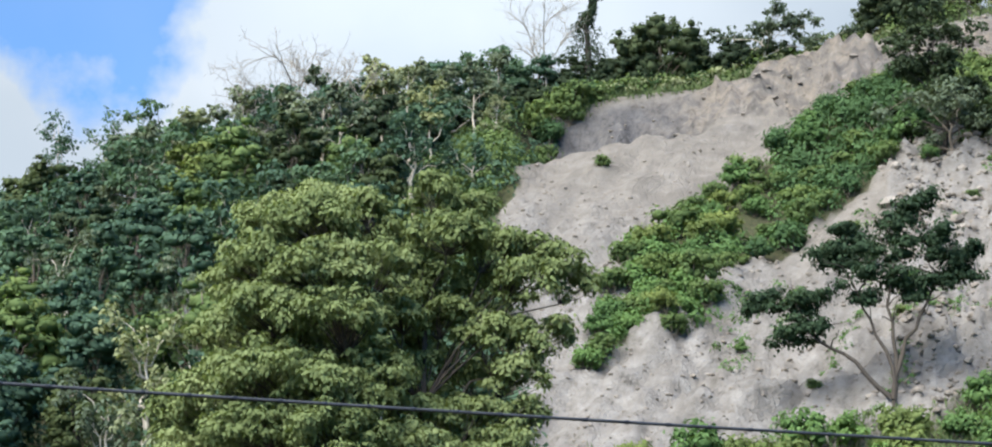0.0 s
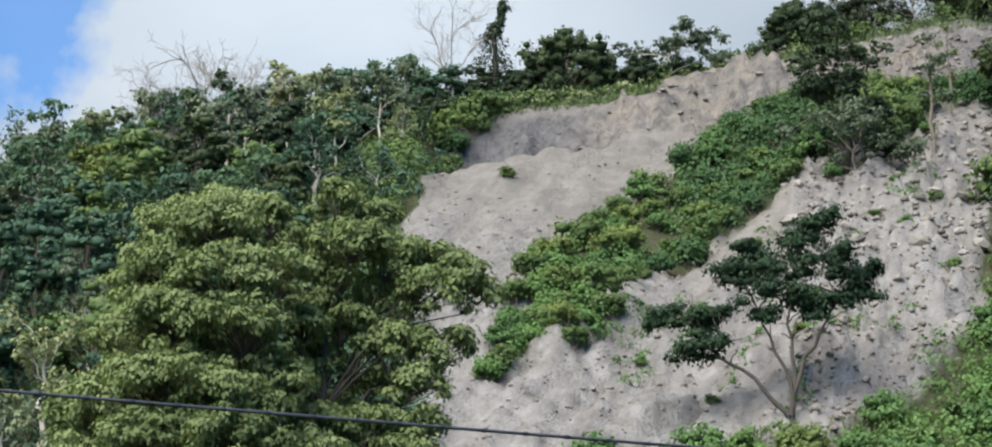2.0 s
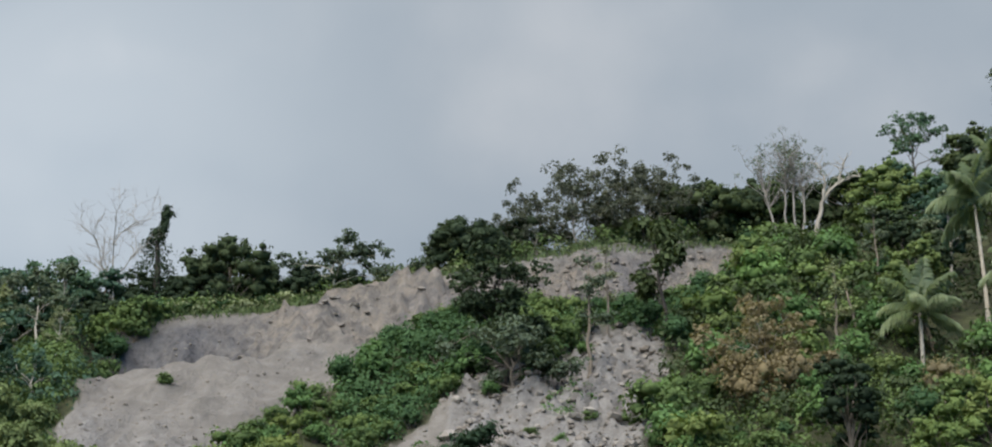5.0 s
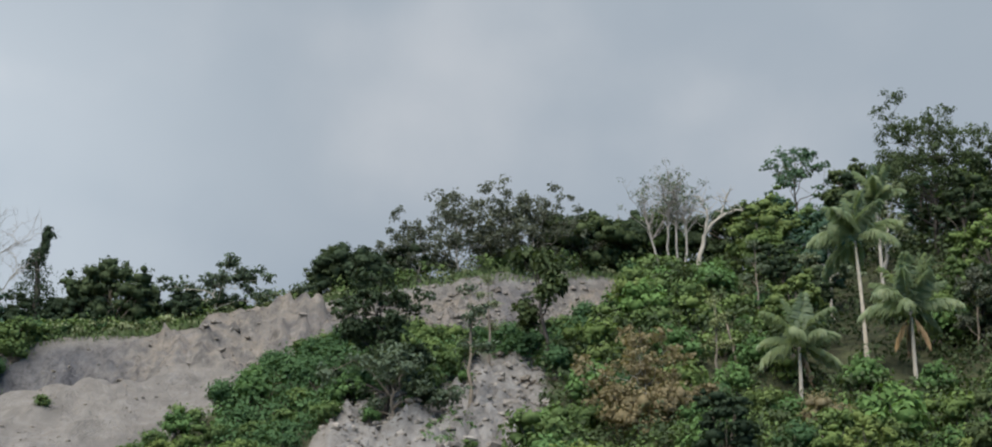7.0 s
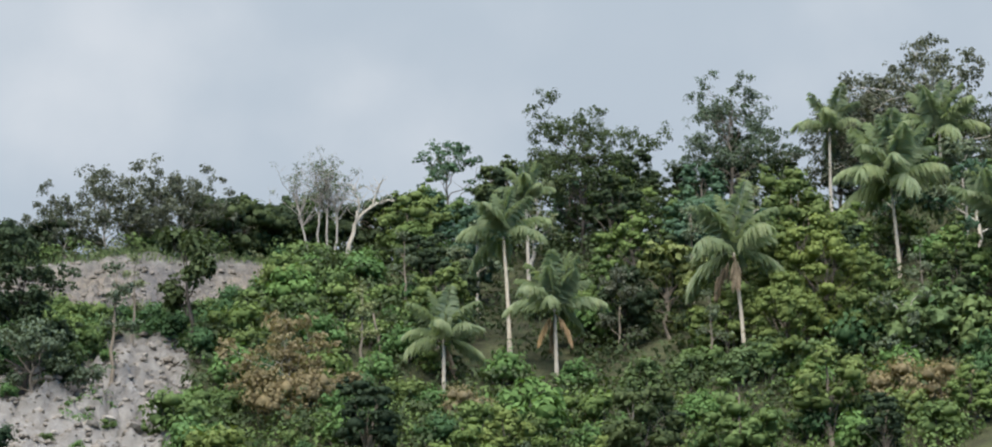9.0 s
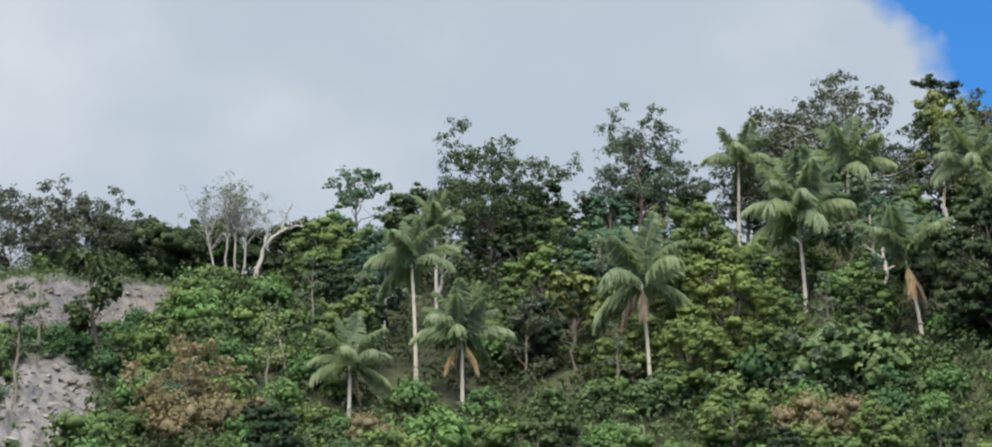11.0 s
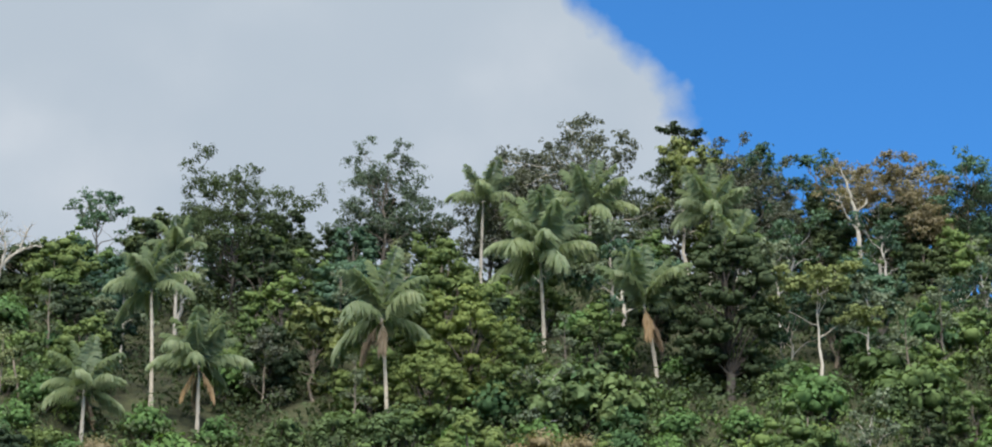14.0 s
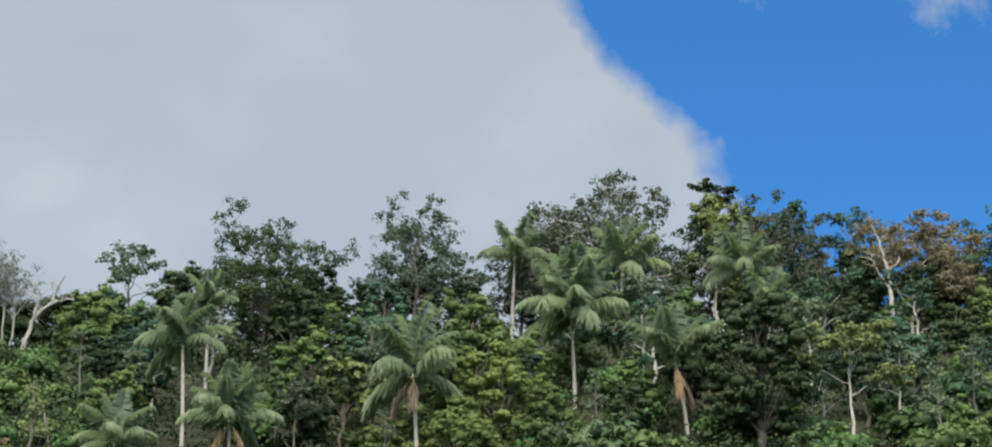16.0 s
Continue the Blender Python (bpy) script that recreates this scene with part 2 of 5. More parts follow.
def leaf_material(name, dark, mid, light, through_share=0.26, rough=0.68, spread=1.0):
    """Leaves: each differs a little from the next, and each plant from its neighbour."""
    m, nt, bsdf, out = material(name)
    geo = nt.nodes.new("ShaderNodeNewGeometry")
    info = nt.nodes.new("ShaderNodeObjectInfo")
    patch = noise_node(nt, 0.45, 2)
    fac = sum_node(nt, "ADD", sum_node(nt, "MULTIPLY", geo.outputs["Random Per Island"], 0.14), sum_node(nt, "MULTIPLY", patch, 0.86))
    col = ramp_node(nt, fac, [(0.22, dark), (0.5, mid), (0.8, light)])
    tint = ramp_node(nt, info.outputs["Random"], [(0.0, (0.56, 0.62, 0.64)), (0.5, (1, 1, 1)), (1.0, (1.48, 1.36, 1.05))])
    col = mix_node(nt, spread, col, mix_node(nt, 1.0, col, tint, "MULTIPLY"))
    nt.links.new(col, bsdf.inputs["Base Color"])
    bsdf.inputs["Roughness"].default_value = rough
    bsdf.inputs["Specular IOR Level"].default_value = 0.08
    bump_node(nt, bsdf, noise_node(nt, 4.5, 3, 0.6), 0.5, 0.12)
    tr = nt.nodes.new("ShaderNodeBsdfTranslucent")
    nt.links.new(mix_node(nt, 1.0, col, (1.2, 1.25, 0.6), "MULTIPLY"), tr.inputs["Color"])
    mx = nt.nodes.new("ShaderNodeMixShader")
    mx.inputs[0].default_value = through_share
    nt.links.new(bsdf.outputs[0], mx.inputs[1])
    nt.links.new(tr.outputs[0], mx.inputs[2])
    nt.links.new(mx.outputs[0], out.inputs["Surface"])
    return m


def bark_material(name, dark, light, scale=6.0):
    m, nt, bsdf, out = material(name)
    n = noise_node(nt, scale, 5, 0.6, (1, 1, 0.25))
    info = nt.nodes.new("ShaderNodeObjectInfo")
    col = ramp_node(nt, n, [(0.3, dark), (0.7, light)])
    tint = ramp_node(nt, info.outputs["Random"], [(0.0, (0.8, 0.8, 0.8)), (1.0, (1.15, 1.12, 1.05))])
    nt.links.new(mix_node(nt, 1.0, col, tint, "MULTIPLY"), bsdf.inputs["Base Color"])
    bsdf.inputs["Roughness"].default_value = 0.9
    bump_node(nt, bsdf, n, 0.6, 0.03)
    return m


def ground_material():
    """Leaf litter and grass; laid-open rock and dust where the slide went."""
    m, nt, bsdf, out = material("hillside_ground")
    at = nt.nodes.new("ShaderNodeAttribute")
    at.attribute_name = "bare"
    sc = nt.nodes.new("ShaderNodeAttribute")
    sc.attribute_name = "scarp"
    fine, mid, broad = noise_node(nt, 5.0, 6, 0.62), noise_node(nt, 0.9, 5, 0.55), noise_node(nt, 0.11, 3, 0.5)
    streak = noise_node(nt, 0.55, 5, 0.6, (1.0, 0.16, 0.25), (0, 0, radians(14)))
    dust = ramp_node(nt, mid, [(0.25, (0.130, 0.118, 0.104)), (0.5, (0.167, 0.154, 0.137)), (0.75, (0.205, 0.192, 0.174))])
    dust = mix_node(nt, ramp_node(nt, streak, [(0.35, (0.352, 0.352, 0.352)), (0.6, (0, 0, 0))]), dust, (0.132, 0.122, 0.110))
    dust = mix_node(nt, sum_node(nt, "MULTIPLY", ramp_node(nt, fine, [(0.58, (0, 0, 0)), (0.72, (1, 1, 1))]), 0.35), dust, (0.101, 0.094, 0.085))
    lo = nt.nodes.new("ShaderNodeAttribute")
    lo.attribute_name = "rubble"
    dust = mix_node(nt, lo.outputs["Fac"], dust, ramp_node(nt, mid, [(0.25, (0.142, 0.133, 0.122)), (0.5, (0.180, 0.172, 0.161)), (0.75, (0.219, 0.212, 0.200))]))
    dust = mix_node(nt, sum_node(nt, "MULTIPLY", ramp_node(nt, fine, [(0.58, (0, 0, 0)), (0.70, (1, 1, 1))]), 0.45), dust, (0.097, 0.090, 0.083))
    # darker streaks paint the shading of ridges and gullies into the colour
    dust = mix_node(nt, ramp_node(nt, streak, [(0.36, (0.5, 0.5, 0.5)), (0.5, (0, 0, 0))]), dust, (0.104, 0.097, 0.088))
    # the rubble is broken: pale faces, and clefts with their shade put into the colour
    shard = noise_node(nt, 1.1, 6, 0.7, (1.0, 0.55, 1.0), (0, 0, radians(30)))
    broken = ramp_node(nt, shard, [(0.30, (0.58, 0.57, 0.55)), (0.42, (0.92, 0.91, 0.90)), (0.55, (1.05, 1.05, 1.05)), (0.68, (1.25, 1.26, 1.28))])
    dust = mix_node(nt, lo.outputs["Fac"], dust, mix_node(nt, 1.0, dust, broken, "MULTIPLY"))
    cliff = ramp_node(nt, mid, [(0.3, (0.070, 0.065, 0.060)), (0.45, (0.125, 0.115, 0.105)), (0.6, (0.165, 0.144, 0.120)), (0.75, (0.205, 0.182, 0.156))])
    cliff = mix_node(nt, ramp_node(nt, broad, [(0.45, (0, 0, 0)), (0.62, (0.384, 0.384, 0.384))]), cliff, (0.125, 0.122, 0.130))
    crack = noise_node(nt, 1.5, 7, 0.72, (1, 1, 0.55))
    cliff = mix_node(nt, ramp_node(nt, crack, [(0.36, (0.8, 0.8, 0.8)), (0.47, (0, 0, 0))]), cliff, (0.062, 0.057, 0.052))
    cliff = mix_node(nt, ramp_node(nt, crack, [(0.54, (0, 0, 0)), (0.66, (0.7, 0.7, 0.7))]), cliff, (0.215, 0.196, 0.172))
    # the bowl is bluish grey, broken rock, with its shade darkened into the colour
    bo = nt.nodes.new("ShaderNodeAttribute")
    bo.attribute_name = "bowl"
    shaded_rock = ramp_node(nt, crack, [(0.34, (0.041, 0.040, 0.042)), (0.46, (0.071, 0.071, 0.076)), (0.56, (0.092, 0.092, 0.096)), (0.68, (0.125, 0.119, 0.116))])
    cliff = mix_node(nt, bo.outputs["Fac"], cliff, shaded_rock)
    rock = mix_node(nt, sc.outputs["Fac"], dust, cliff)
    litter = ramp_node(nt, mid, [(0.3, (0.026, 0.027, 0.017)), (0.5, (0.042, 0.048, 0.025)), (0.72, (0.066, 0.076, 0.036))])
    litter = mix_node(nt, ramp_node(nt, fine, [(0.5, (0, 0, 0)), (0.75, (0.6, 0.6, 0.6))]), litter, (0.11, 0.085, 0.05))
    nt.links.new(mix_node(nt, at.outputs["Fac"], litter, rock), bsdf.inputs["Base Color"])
    bsdf.inputs["Roughness"].default_value = 0.95
    bsdf.inputs["Specular IOR Level"].default_value = 0.15
    bump_node(nt, bsdf, sum_node(nt, "ADD", fine, sum_node(nt, "ADD", mid, shard)), 0.75, 0.3)
    return m


def rock_material(name, dim=1.0):
    m, nt, bsdf, out = material(name)
    info = nt.nodes.new("ShaderNodeObjectInfo")
    geo = nt.nodes.new("ShaderNodeNewGeometry")
    n = noise_node(nt, 3.0, 6, 0.6)
    pick = sum_node(nt, "ADD", sum_node(nt, "MULTIPLY", geo.outputs["Random Per Island"], 0.5), sum_node(nt, "MULTIPLY", n, 0.5))
    col = ramp_node(nt, pick, [(0.2, (0.140, 0.130, 0.119)), (0.5, (0.186, 0.174, 0.160)), (0.8, (0.225, 0.215, 0.202))])
    tint = ramp_node(nt, info.outputs["Random"], [(0.0, (0.8, 0.78, 0.76)), (1.0, (1.1, 1.1, 1.1))])
    col = mix_node(nt, 1.0, col, (dim, dim * 0.96, dim * 0.9), "MULTIPLY")
    nt.links.new(mix_node(nt, 1.0, col, tint, "MULTIPLY"), bsdf.inputs["Base Color"])
    bsdf.inputs["Roughness"].default_value = 0.95
    bump_node(nt, bsdf, n, 0.7, 0.1)
    return m


def plain_material(name, dark, light, scale, rough, metal=0.0):
    m, nt, bsdf, out = material(name)
    n = noise_node(nt, scale, 5, 0.55)
    nt.links.new(ramp_node(nt, n, [(0.3, dark), (0.7, light)]), bsdf.inputs["Base Color"])
    bsdf.inputs["Roughness"].default_value, bsdf.inputs["Metallic"].default_value = rough, metal
    bump_node(nt, bsdf, n, 0.3, 0.01)
    return m


GROUND, ROCK, CLIFF_ROCK = ground_material(), rock_material("slide_rock"), rock_material("cliff_rock", 0.95)
LEAF_DARK = leaf_material("leaf_dark", (0.021, 0.032, 0.019), (0.040, 0.059, 0.033), (0.066, 0.089, 0.050))
# green leaves with the bluish haze of distance mixed into their colour
LEAF_HAZED = leaf_material("leaf_hazed_blue_green", (0.034, 0.064, 0.044), (0.059, 0.106, 0.072), (0.089, 0.146, 0.096), spread=0.55)
LEAF_MID = leaf_material("leaf_mid", (0.051, 0.082, 0.032), (0.097, 0.144, 0.052), (0.148, 0.202, 0.075), spread=0.45)
LEAF_BRIGHT = leaf_material("leaf_bright", (0.050, 0.096, 0.034), (0.086, 0.153, 0.055), (0.123, 0.208, 0.080), spread=0.45)
LEAF_YELLOW = leaf_material("leaf_yellow_green", (0.082, 0.116, 0.040), (0.122, 0.161, 0.056), (0.165, 0.207, 0.076), spread=0.5)
LEAF_NEAR = leaf_material("leaf_feathery", (0.084, 0.114, 0.047), (0.144, 0.184, 0.077), (0.206, 0.247, 0.116), spread=0.1)
LEAF_LARGE = leaf_material("leaf_large_bright", (0.059, 0.090, 0.040), (0.093, 0.135, 0.059), (0.132, 0.179, 0.084), spread=0.4)
LEAF_OLIVE = leaf_material("leaf_olive_grey", (0.080, 0.101, 0.068), (0.138, 0.168, 0.110), (0.201, 0.235, 0.158))
LEAF_PALM = leaf_material("leaf_palm", (0.192, 0.243, 0.155), (0.272, 0.328, 0.215), (0.373, 0.413, 0.288), 0.5, 0.6, 0.2)
LEAF_RUST = leaf_material("leaf_rust", (0.140, 0.115, 0.065), (0.212, 0.178, 0.108), (0.277, 0.240, 0.152), 0.35, spread=0.2)
LEAF_TAN = leaf_material("leaf_tan", (0.135, 0.112, 0.068), (0.205, 0.172, 0.108), (0.270, 0.236, 0.158), 0.35, spread=0.2)
LEAF_VINE = leaf_material("leaf_vine", (0.028, 0.057, 0.026), (0.052, 0.099, 0.044), (0.079, 0.138, 0.061), spread=0.2)
LEAF_LIME = leaf_material("leaf_lime", (0.120, 0.148, 0.058), (0.178, 0.208, 0.082), (0.235, 0.262, 0.118), spread=0.15)
LEAF_BROWNISH = leaf_material("leaf_brown_green", (0.050, 0.058, 0.044), (0.088, 0.098, 0.072), (0.150, 0.154, 0.116), spread=0.3)
LEAF_LAYER = leaf_material("leaf_layered_dark", (0.014, 0.029, 0.018), (0.031, 0.055, 0.031), (0.049, 0.080, 0.044), spread=0.15)
LEAF_DEAD = leaf_material("leaf_dead_frond", (0.151, 0.106, 0.067), (0.244, 0.182, 0.127), (0.319, 0.263, 0.190), 0.2, 0.8)
GRASS = leaf_material("grass_blade", (0.061, 0.094, 0.047), (0.105, 0.148, 0.071), (0.154, 0.193, 0.102))
BARK = bark_material("bark_brown", (0.06, 0.05, 0.04), (0.17, 0.145, 0.115))
BARK_PALE = bark_material("bark_pale", (0.22, 0.20, 0.17), (0.44, 0.41, 0.36))
BARK_GREY = bark_material("bark_grey", (0.15, 0.14, 0.125), (0.27, 0.255, 0.23))
BARK_LIGHT = bark_material("bark_light", (0.20, 0.185, 0.16), (0.36, 0.34, 0.30))
BARK_DARK = bark_material("bark_dark", (0.022, 0.018, 0.015), (0.062, 0.052, 0.042))
BARK_PALM = bark_material("bark_palm", (0.20, 0.18, 0.15), (0.38, 0.35, 0.30), 9.0)
CABLE = plain_material("cable_sheath", (0.012, 0.014, 0.018), (0.03, 0.034, 0.042), 8, 0.5)
CONCRETE = plain_material("pole_concrete", (0.30, 0.29, 0.27), (0.42, 0.40, 0.38), 4, 0.9)
STEEL = plain_material("galvanised_steel", (0.30, 0.31, 0.32), (0.45, 0.46, 0.47), 20, 0.45, 1.0)
PORCELAIN = plain_material("porcelain", (0.30, 0.12, 0.06), (0.40, 0.18, 0.09), 10, 0.25)

# ---- tools for meshes ----
class Heap:
    """Gathers vertices and faces of one mesh."""

    def __init__(self):
        self.v, self.f3, self.f4, self.n = [], [], [], 0

    def add(self, verts, tris=None, quads=None):
        verts = np.asarray(verts, float).reshape(-1, 3)
        if tris is not None and len(tris):
            self.f3.append(np.asarray(tris, np.int64) + self.n)
        if quads is not None and len(quads):
            self.f4.append(np.asarray(quads, np.int64) + self.n)
        self.v.append(verts)
        self.n += len(verts)

    def mesh(self, name, mat, smooth_faces=False):
        v = np.concatenate(self.v) if self.v else np.zeros((0, 3))
        f3 = np.concatenate(self.f3) if self.f3 else np.zeros((0, 3), np.int64)
        f4 = np.concatenate(self.f4) if self.f4 else np.zeros((0, 4), np.int64)
        me = bpy.data.meshes.new(name)
        me.vertices.add(len(v))
        me.vertices.foreach_set("co", v.astype(np.float32).ravel())
        loops = np.concatenate([f3.ravel(), f4.ravel()]).astype(np.int32)
        me.loops.add(len(loops))
        me.loops.foreach_set("vertex_index", loops)
        starts = np.concatenate([np.arange(len(f3)) * 3, len(f3) * 3 + np.arange(len(f4)) * 4]).astype(np.int32)
        me.polygons.add(len(starts))
        me.polygons.foreach_set("loop_start", starts)
        me.polygons.foreach_set("use_smooth", np.full(len(starts), smooth_faces))
        me.update(calc_edges=True)
        me.validate()
        me.materials.append(mat)
        return me


def part(name, mesh, parent, label="", m=None):
    ob = new(name, mesh)
    ob.parent = parent
    if m is not None:
        ob.matrix_basis = m
    return tagged(ob, label)


def unit(v):
    return v / (np.linalg.norm(v, axis=-1, keepdims=True) + 1e-9)


def tube(heap, path, radii, sides=6, cap=True):
    path = np.asarray(path, float)
    k = len(path)
    radii = np.broadcast_to(np.asarray(radii, float), (k,))
    d = unit(np.gradient(path, axis=0))
    ref = np.array([0.31, 0.87, 0.12]) if abs(d[0][2]) > 0.7 else np.array([0.0, 0.0, 1.0])
    a = unit(np.cross(d, ref))
    b = np.cross(d, a)
    ang = np.arange(sides) / sides * 2 * np.pi
    ring = a[:, None] * np.cos(ang)[None, :, None] + b[:, None] * np.sin(ang)[None, :, None]
    v = (path[:, None] + ring * radii[:, None, None]).reshape(-1, 3)
    i, j = np.meshgrid(np.arange(k - 1), np.arange(sides), indexing="ij")
    p, q = i * sides + j, i * sides + (j + 1) % sides
    quads = np.stack([p, q, q + sides, p + sides], -1).reshape(-1, 4)
    tris = []
    if cap:
        v = np.vstack([v, path[-1] + d[-1] * radii[-1] * 0.6])
        tris = [((k - 1) * sides + s, (k - 1) * sides + (s + 1) % sides, k * sides) for s in range(sides)]
    heap.add(v, tris, quads)


def bend(rng, p0, p1, n=5, wobble=0.08, rise=0.0):
    """A slightly crooked way between two points, which climbs first."""
    p0, p1 = np.asarray(p0, float), np.asarray(p1, float)
    t = np.linspace(0, 1, n)[:, None]
    way = p0 + (p1 - p0) * t
    length = np.linalg.norm(p1 - p0)
    way[1:-1] += rng.normal(0, wobble * length, (n - 2, 3))
    way[:, 2:3] += rise * length * np.sin(np.pi * t)
    return way


def blades(heap, rng, base, way, face, length, width, fold=0.25, sag=0.15):
    """Folded leaves: base points, directions, the way each one faces."""
    n = len(base)
    way, face = unit(way), unit(face)
    side = unit(np.cross(way, face))
    up = np.cross(side, way)
    L = np.broadcast_to(np.asarray(length, float), (n,))[:, None]
    W = np.broadcast_to(np.asarray(width, float), (n,))[:, None]
    mid = base + way * L * 0.45
    tip = base + way * L - np.array([0, 0, 1.0]) * L * sag
    v = np.stack([base, mid + side * W * 0.5 + up * W * fold, tip, mid - side * W * 0.5 + up * W * fold], 1).reshape(-1, 3)
    k = np.arange(n)[:, None] * 4
    tris = np.concatenate([k + np.array([[0, 1, 2]]), k + np.array([[0, 2, 3]])])
    heap.add(v, tris)


def ball(subdivisions):
    bm = bmesh.new()
    bmesh.ops.create_icosphere(bm, subdivisions=subdivisions, radius=1.0)
    got = np.array([v.co[:] for v in bm.verts]), np.array([[v.index for v in f.verts] for f in bm.faces])
    bm.free()
    return got


BALLS = ball(1), ball(2)


def tuft(heap, rng, centre, radius, n, length, flat=0.65, ratio=0.5, hang=0.15, fold=0.14, core=0.0):
    """One clump of leaves round a twig's end: they lie over it like shingles, thick above, thin below, ragged outside.
    core: how far the dense leaf mass inside reaches, as a share of the radius."""
    centre = np.asarray(centre, float)
    u = unit(rng.normal(size=(n, 3)))
    u[:, 2] = np.where((u[:, 2] < -0.2) & (rng.random(n) < 0.7), -u[:, 2], u[:, 2])
    near = max(core * 0.95, 0.45)
    rad = radius * (near + (1.08 - near) * rng.random((n, 1)) ** 0.7)

    def ragged(d):
        return 1 + 0.26 * np.sin(d[:, :1] * 6 + centre[0] * 3) * np.cos(d[:, 1:2] * 5 + centre[1] * 5) + 0.14 * np.sin(d[:, 2:] * 7 + centre[2] * 4)

    pos = centre + u * rad * ragged(u) * np.array([1, 1, flat])
    face = unit(u * np.array([1, 1, 0.7]) + np.array([0, 0, 0.35]) + rng.normal(0, 0.3, (n, 3)))
    way = rng.normal(0, 0.75, (n, 3)) + np.array([0, 0, -0.45 - hang]) + 0.35 * u
    way -= (way * face).sum(1, keepdims=True) * face
    size = length * (0.65 + 0.7 * rng.random(n))
    blades(heap, rng, pos - unit(way) * size[:, None] * 0.4, way, face, size, size * ratio * (0.8 + 0.5 * rng.random(n)), fold, hang * 0.6)
    if core:
        v, f = BALLS[1 if radius > 1.1 else 0]
        turn = rng.normal(size=3)
        heap.add(centre + v * ragged(v) * radius * core * (1 + 0.14 * np.sin(v @ turn * 5 + turn[0])[:, None]) * np.array([1, 1, flat]), f)


def crown_points(rng, n, centre, half, inner=0.35, apart=0.5):
    """Clump centres spread through an uneven envelope."""
    pts, tries = [], 0
    gap = apart * (half[0] * half[1] * half[2] / n) ** (1 / 3) * 1.6
    lob = rng.normal(size=(4, 3))
    while len(pts) < n and tries < n * 60:
        tries += 1
        d = rng.normal(size=3)
        d /= np.linalg.norm(d)
        reach = 0.86 + 0.16 * sum(np.sin(2.2 * np.dot(d, w)) for w in lob) / 2
        q = d * (inner + (1 - inner) * rng.random() ** 0.45) * reach
        p = np.asarray(centre) + q * np.asarray(half)
        if all(np.linalg.norm(p - o) > gap for o in pts):
            pts.append(p)
        elif tries % 20 == 0:
            gap *= 0.93
    return np.array(pts)


SPAWNED = {}


def spawn(key, build, m, height, **tags):
    """Sets a plant of that kind: builds it the first time, copies it after. build() gives the thing and its own height."""
    if key not in SPAWNED:
        ob, own = build()
        s = height / own
        ob.matrix_basis = m @ Matrix.Scale(s, 4)
        SPAWNED[key] = (ob, own, s)
        tagged(ob, **tags)
        return ob
    ob, own, s0 = SPAWNED[key]
    made = copy_thing(ob, m @ Matrix.Scale(height / own / s0, 4))
    return tagged(made, **tags)


def stand(b, r, turn, sink=0.15, lean=(0, 0)):
    p = place(b, r)
    return pose(p.x, p.y, p.z - sink, lean[0], lean[1], turn)


def flip_free(rng, outline, count, gap, rmin, rmax, bmin, bmax, keep):
    """Loose scatter with a least distance, on ground that keep() allows."""
    got = []
    for _ in range(count * 40):
        b = rng.uniform(bmin, bmax)
        r = math.sqrt(rng.uniform(rmin * rmin, rmax * rmax))
        if not keep(b, r):
            continue
        x, y = r * math.sin(radians(b)), r * math.cos(radians(b))
        if all((x - p) ** 2 + (y - q) ** 2 > gap * gap for _, _, p, q in got):
            got.append((b, r, x, y))
            if len(got) >= count:
                break
    return [(b, r) for b, r, _, _ in got]


# ---- the ground: one sheet out to the horizon ----
def build_ground():
    bearings = np.unique(np.concatenate([np.linspace(-180, -60, 25), np.linspace(-60, -28, 33), np.arange(-28, 28.01, 0.125), np.linspace(28, 60, 33), np.linspace(60, 180, 25)]))[:-1]
    rings = np.unique(np.concatenate([[2, 6, 15, 30, 45, 60, 75], np.arange(82, 112, 2.0), np.arange(112, 172, 0.55), np.arange(172, 190, 0.36), np.arange(190, 206, 0.7), np.arange(206, 260, 6), [280, 320, 400, 520, 700, 1000, 1500, 2200, 3200, 4600]]))
    b, r = np.meshgrid(bearings, rings)
    z = ground(b, r)
    v = np.stack([r * np.sin(np.radians(b)), r * np.cos(np.radians(b)), z], -1)
    nb, nr = len(bearings), len(rings)
    i, j = np.meshgrid(np.arange(nr - 1), np.arange(nb), indexing="ij")
    p, q = i * nb + j, i * nb + (j + 1) % nb
    quads = np.stack([p, q, q + nb, p + nb], -1).reshape(-1, 4)
    h = Heap()
    h.add(np.vstack([v.reshape(-1, 3), [[0, 0, 0]]]), [(nb * nr, (s + 1) % nb, s) for s in range(nb)], quads)
    me = h.mesh("ground", GROUND, True)
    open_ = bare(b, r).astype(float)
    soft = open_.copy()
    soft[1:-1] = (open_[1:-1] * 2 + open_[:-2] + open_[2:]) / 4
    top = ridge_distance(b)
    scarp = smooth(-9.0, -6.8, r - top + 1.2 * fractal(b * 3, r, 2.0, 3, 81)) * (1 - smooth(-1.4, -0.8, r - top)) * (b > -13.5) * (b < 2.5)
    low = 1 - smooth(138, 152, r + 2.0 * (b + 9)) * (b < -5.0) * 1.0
    # mask of the bowl, where shade is painted into the rock colour
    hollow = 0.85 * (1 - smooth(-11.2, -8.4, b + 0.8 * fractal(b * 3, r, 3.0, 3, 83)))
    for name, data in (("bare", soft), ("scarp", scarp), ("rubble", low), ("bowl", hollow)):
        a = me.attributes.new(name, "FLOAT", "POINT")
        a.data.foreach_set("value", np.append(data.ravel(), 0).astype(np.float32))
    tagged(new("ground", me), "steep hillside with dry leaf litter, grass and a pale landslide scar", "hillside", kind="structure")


build_ground()

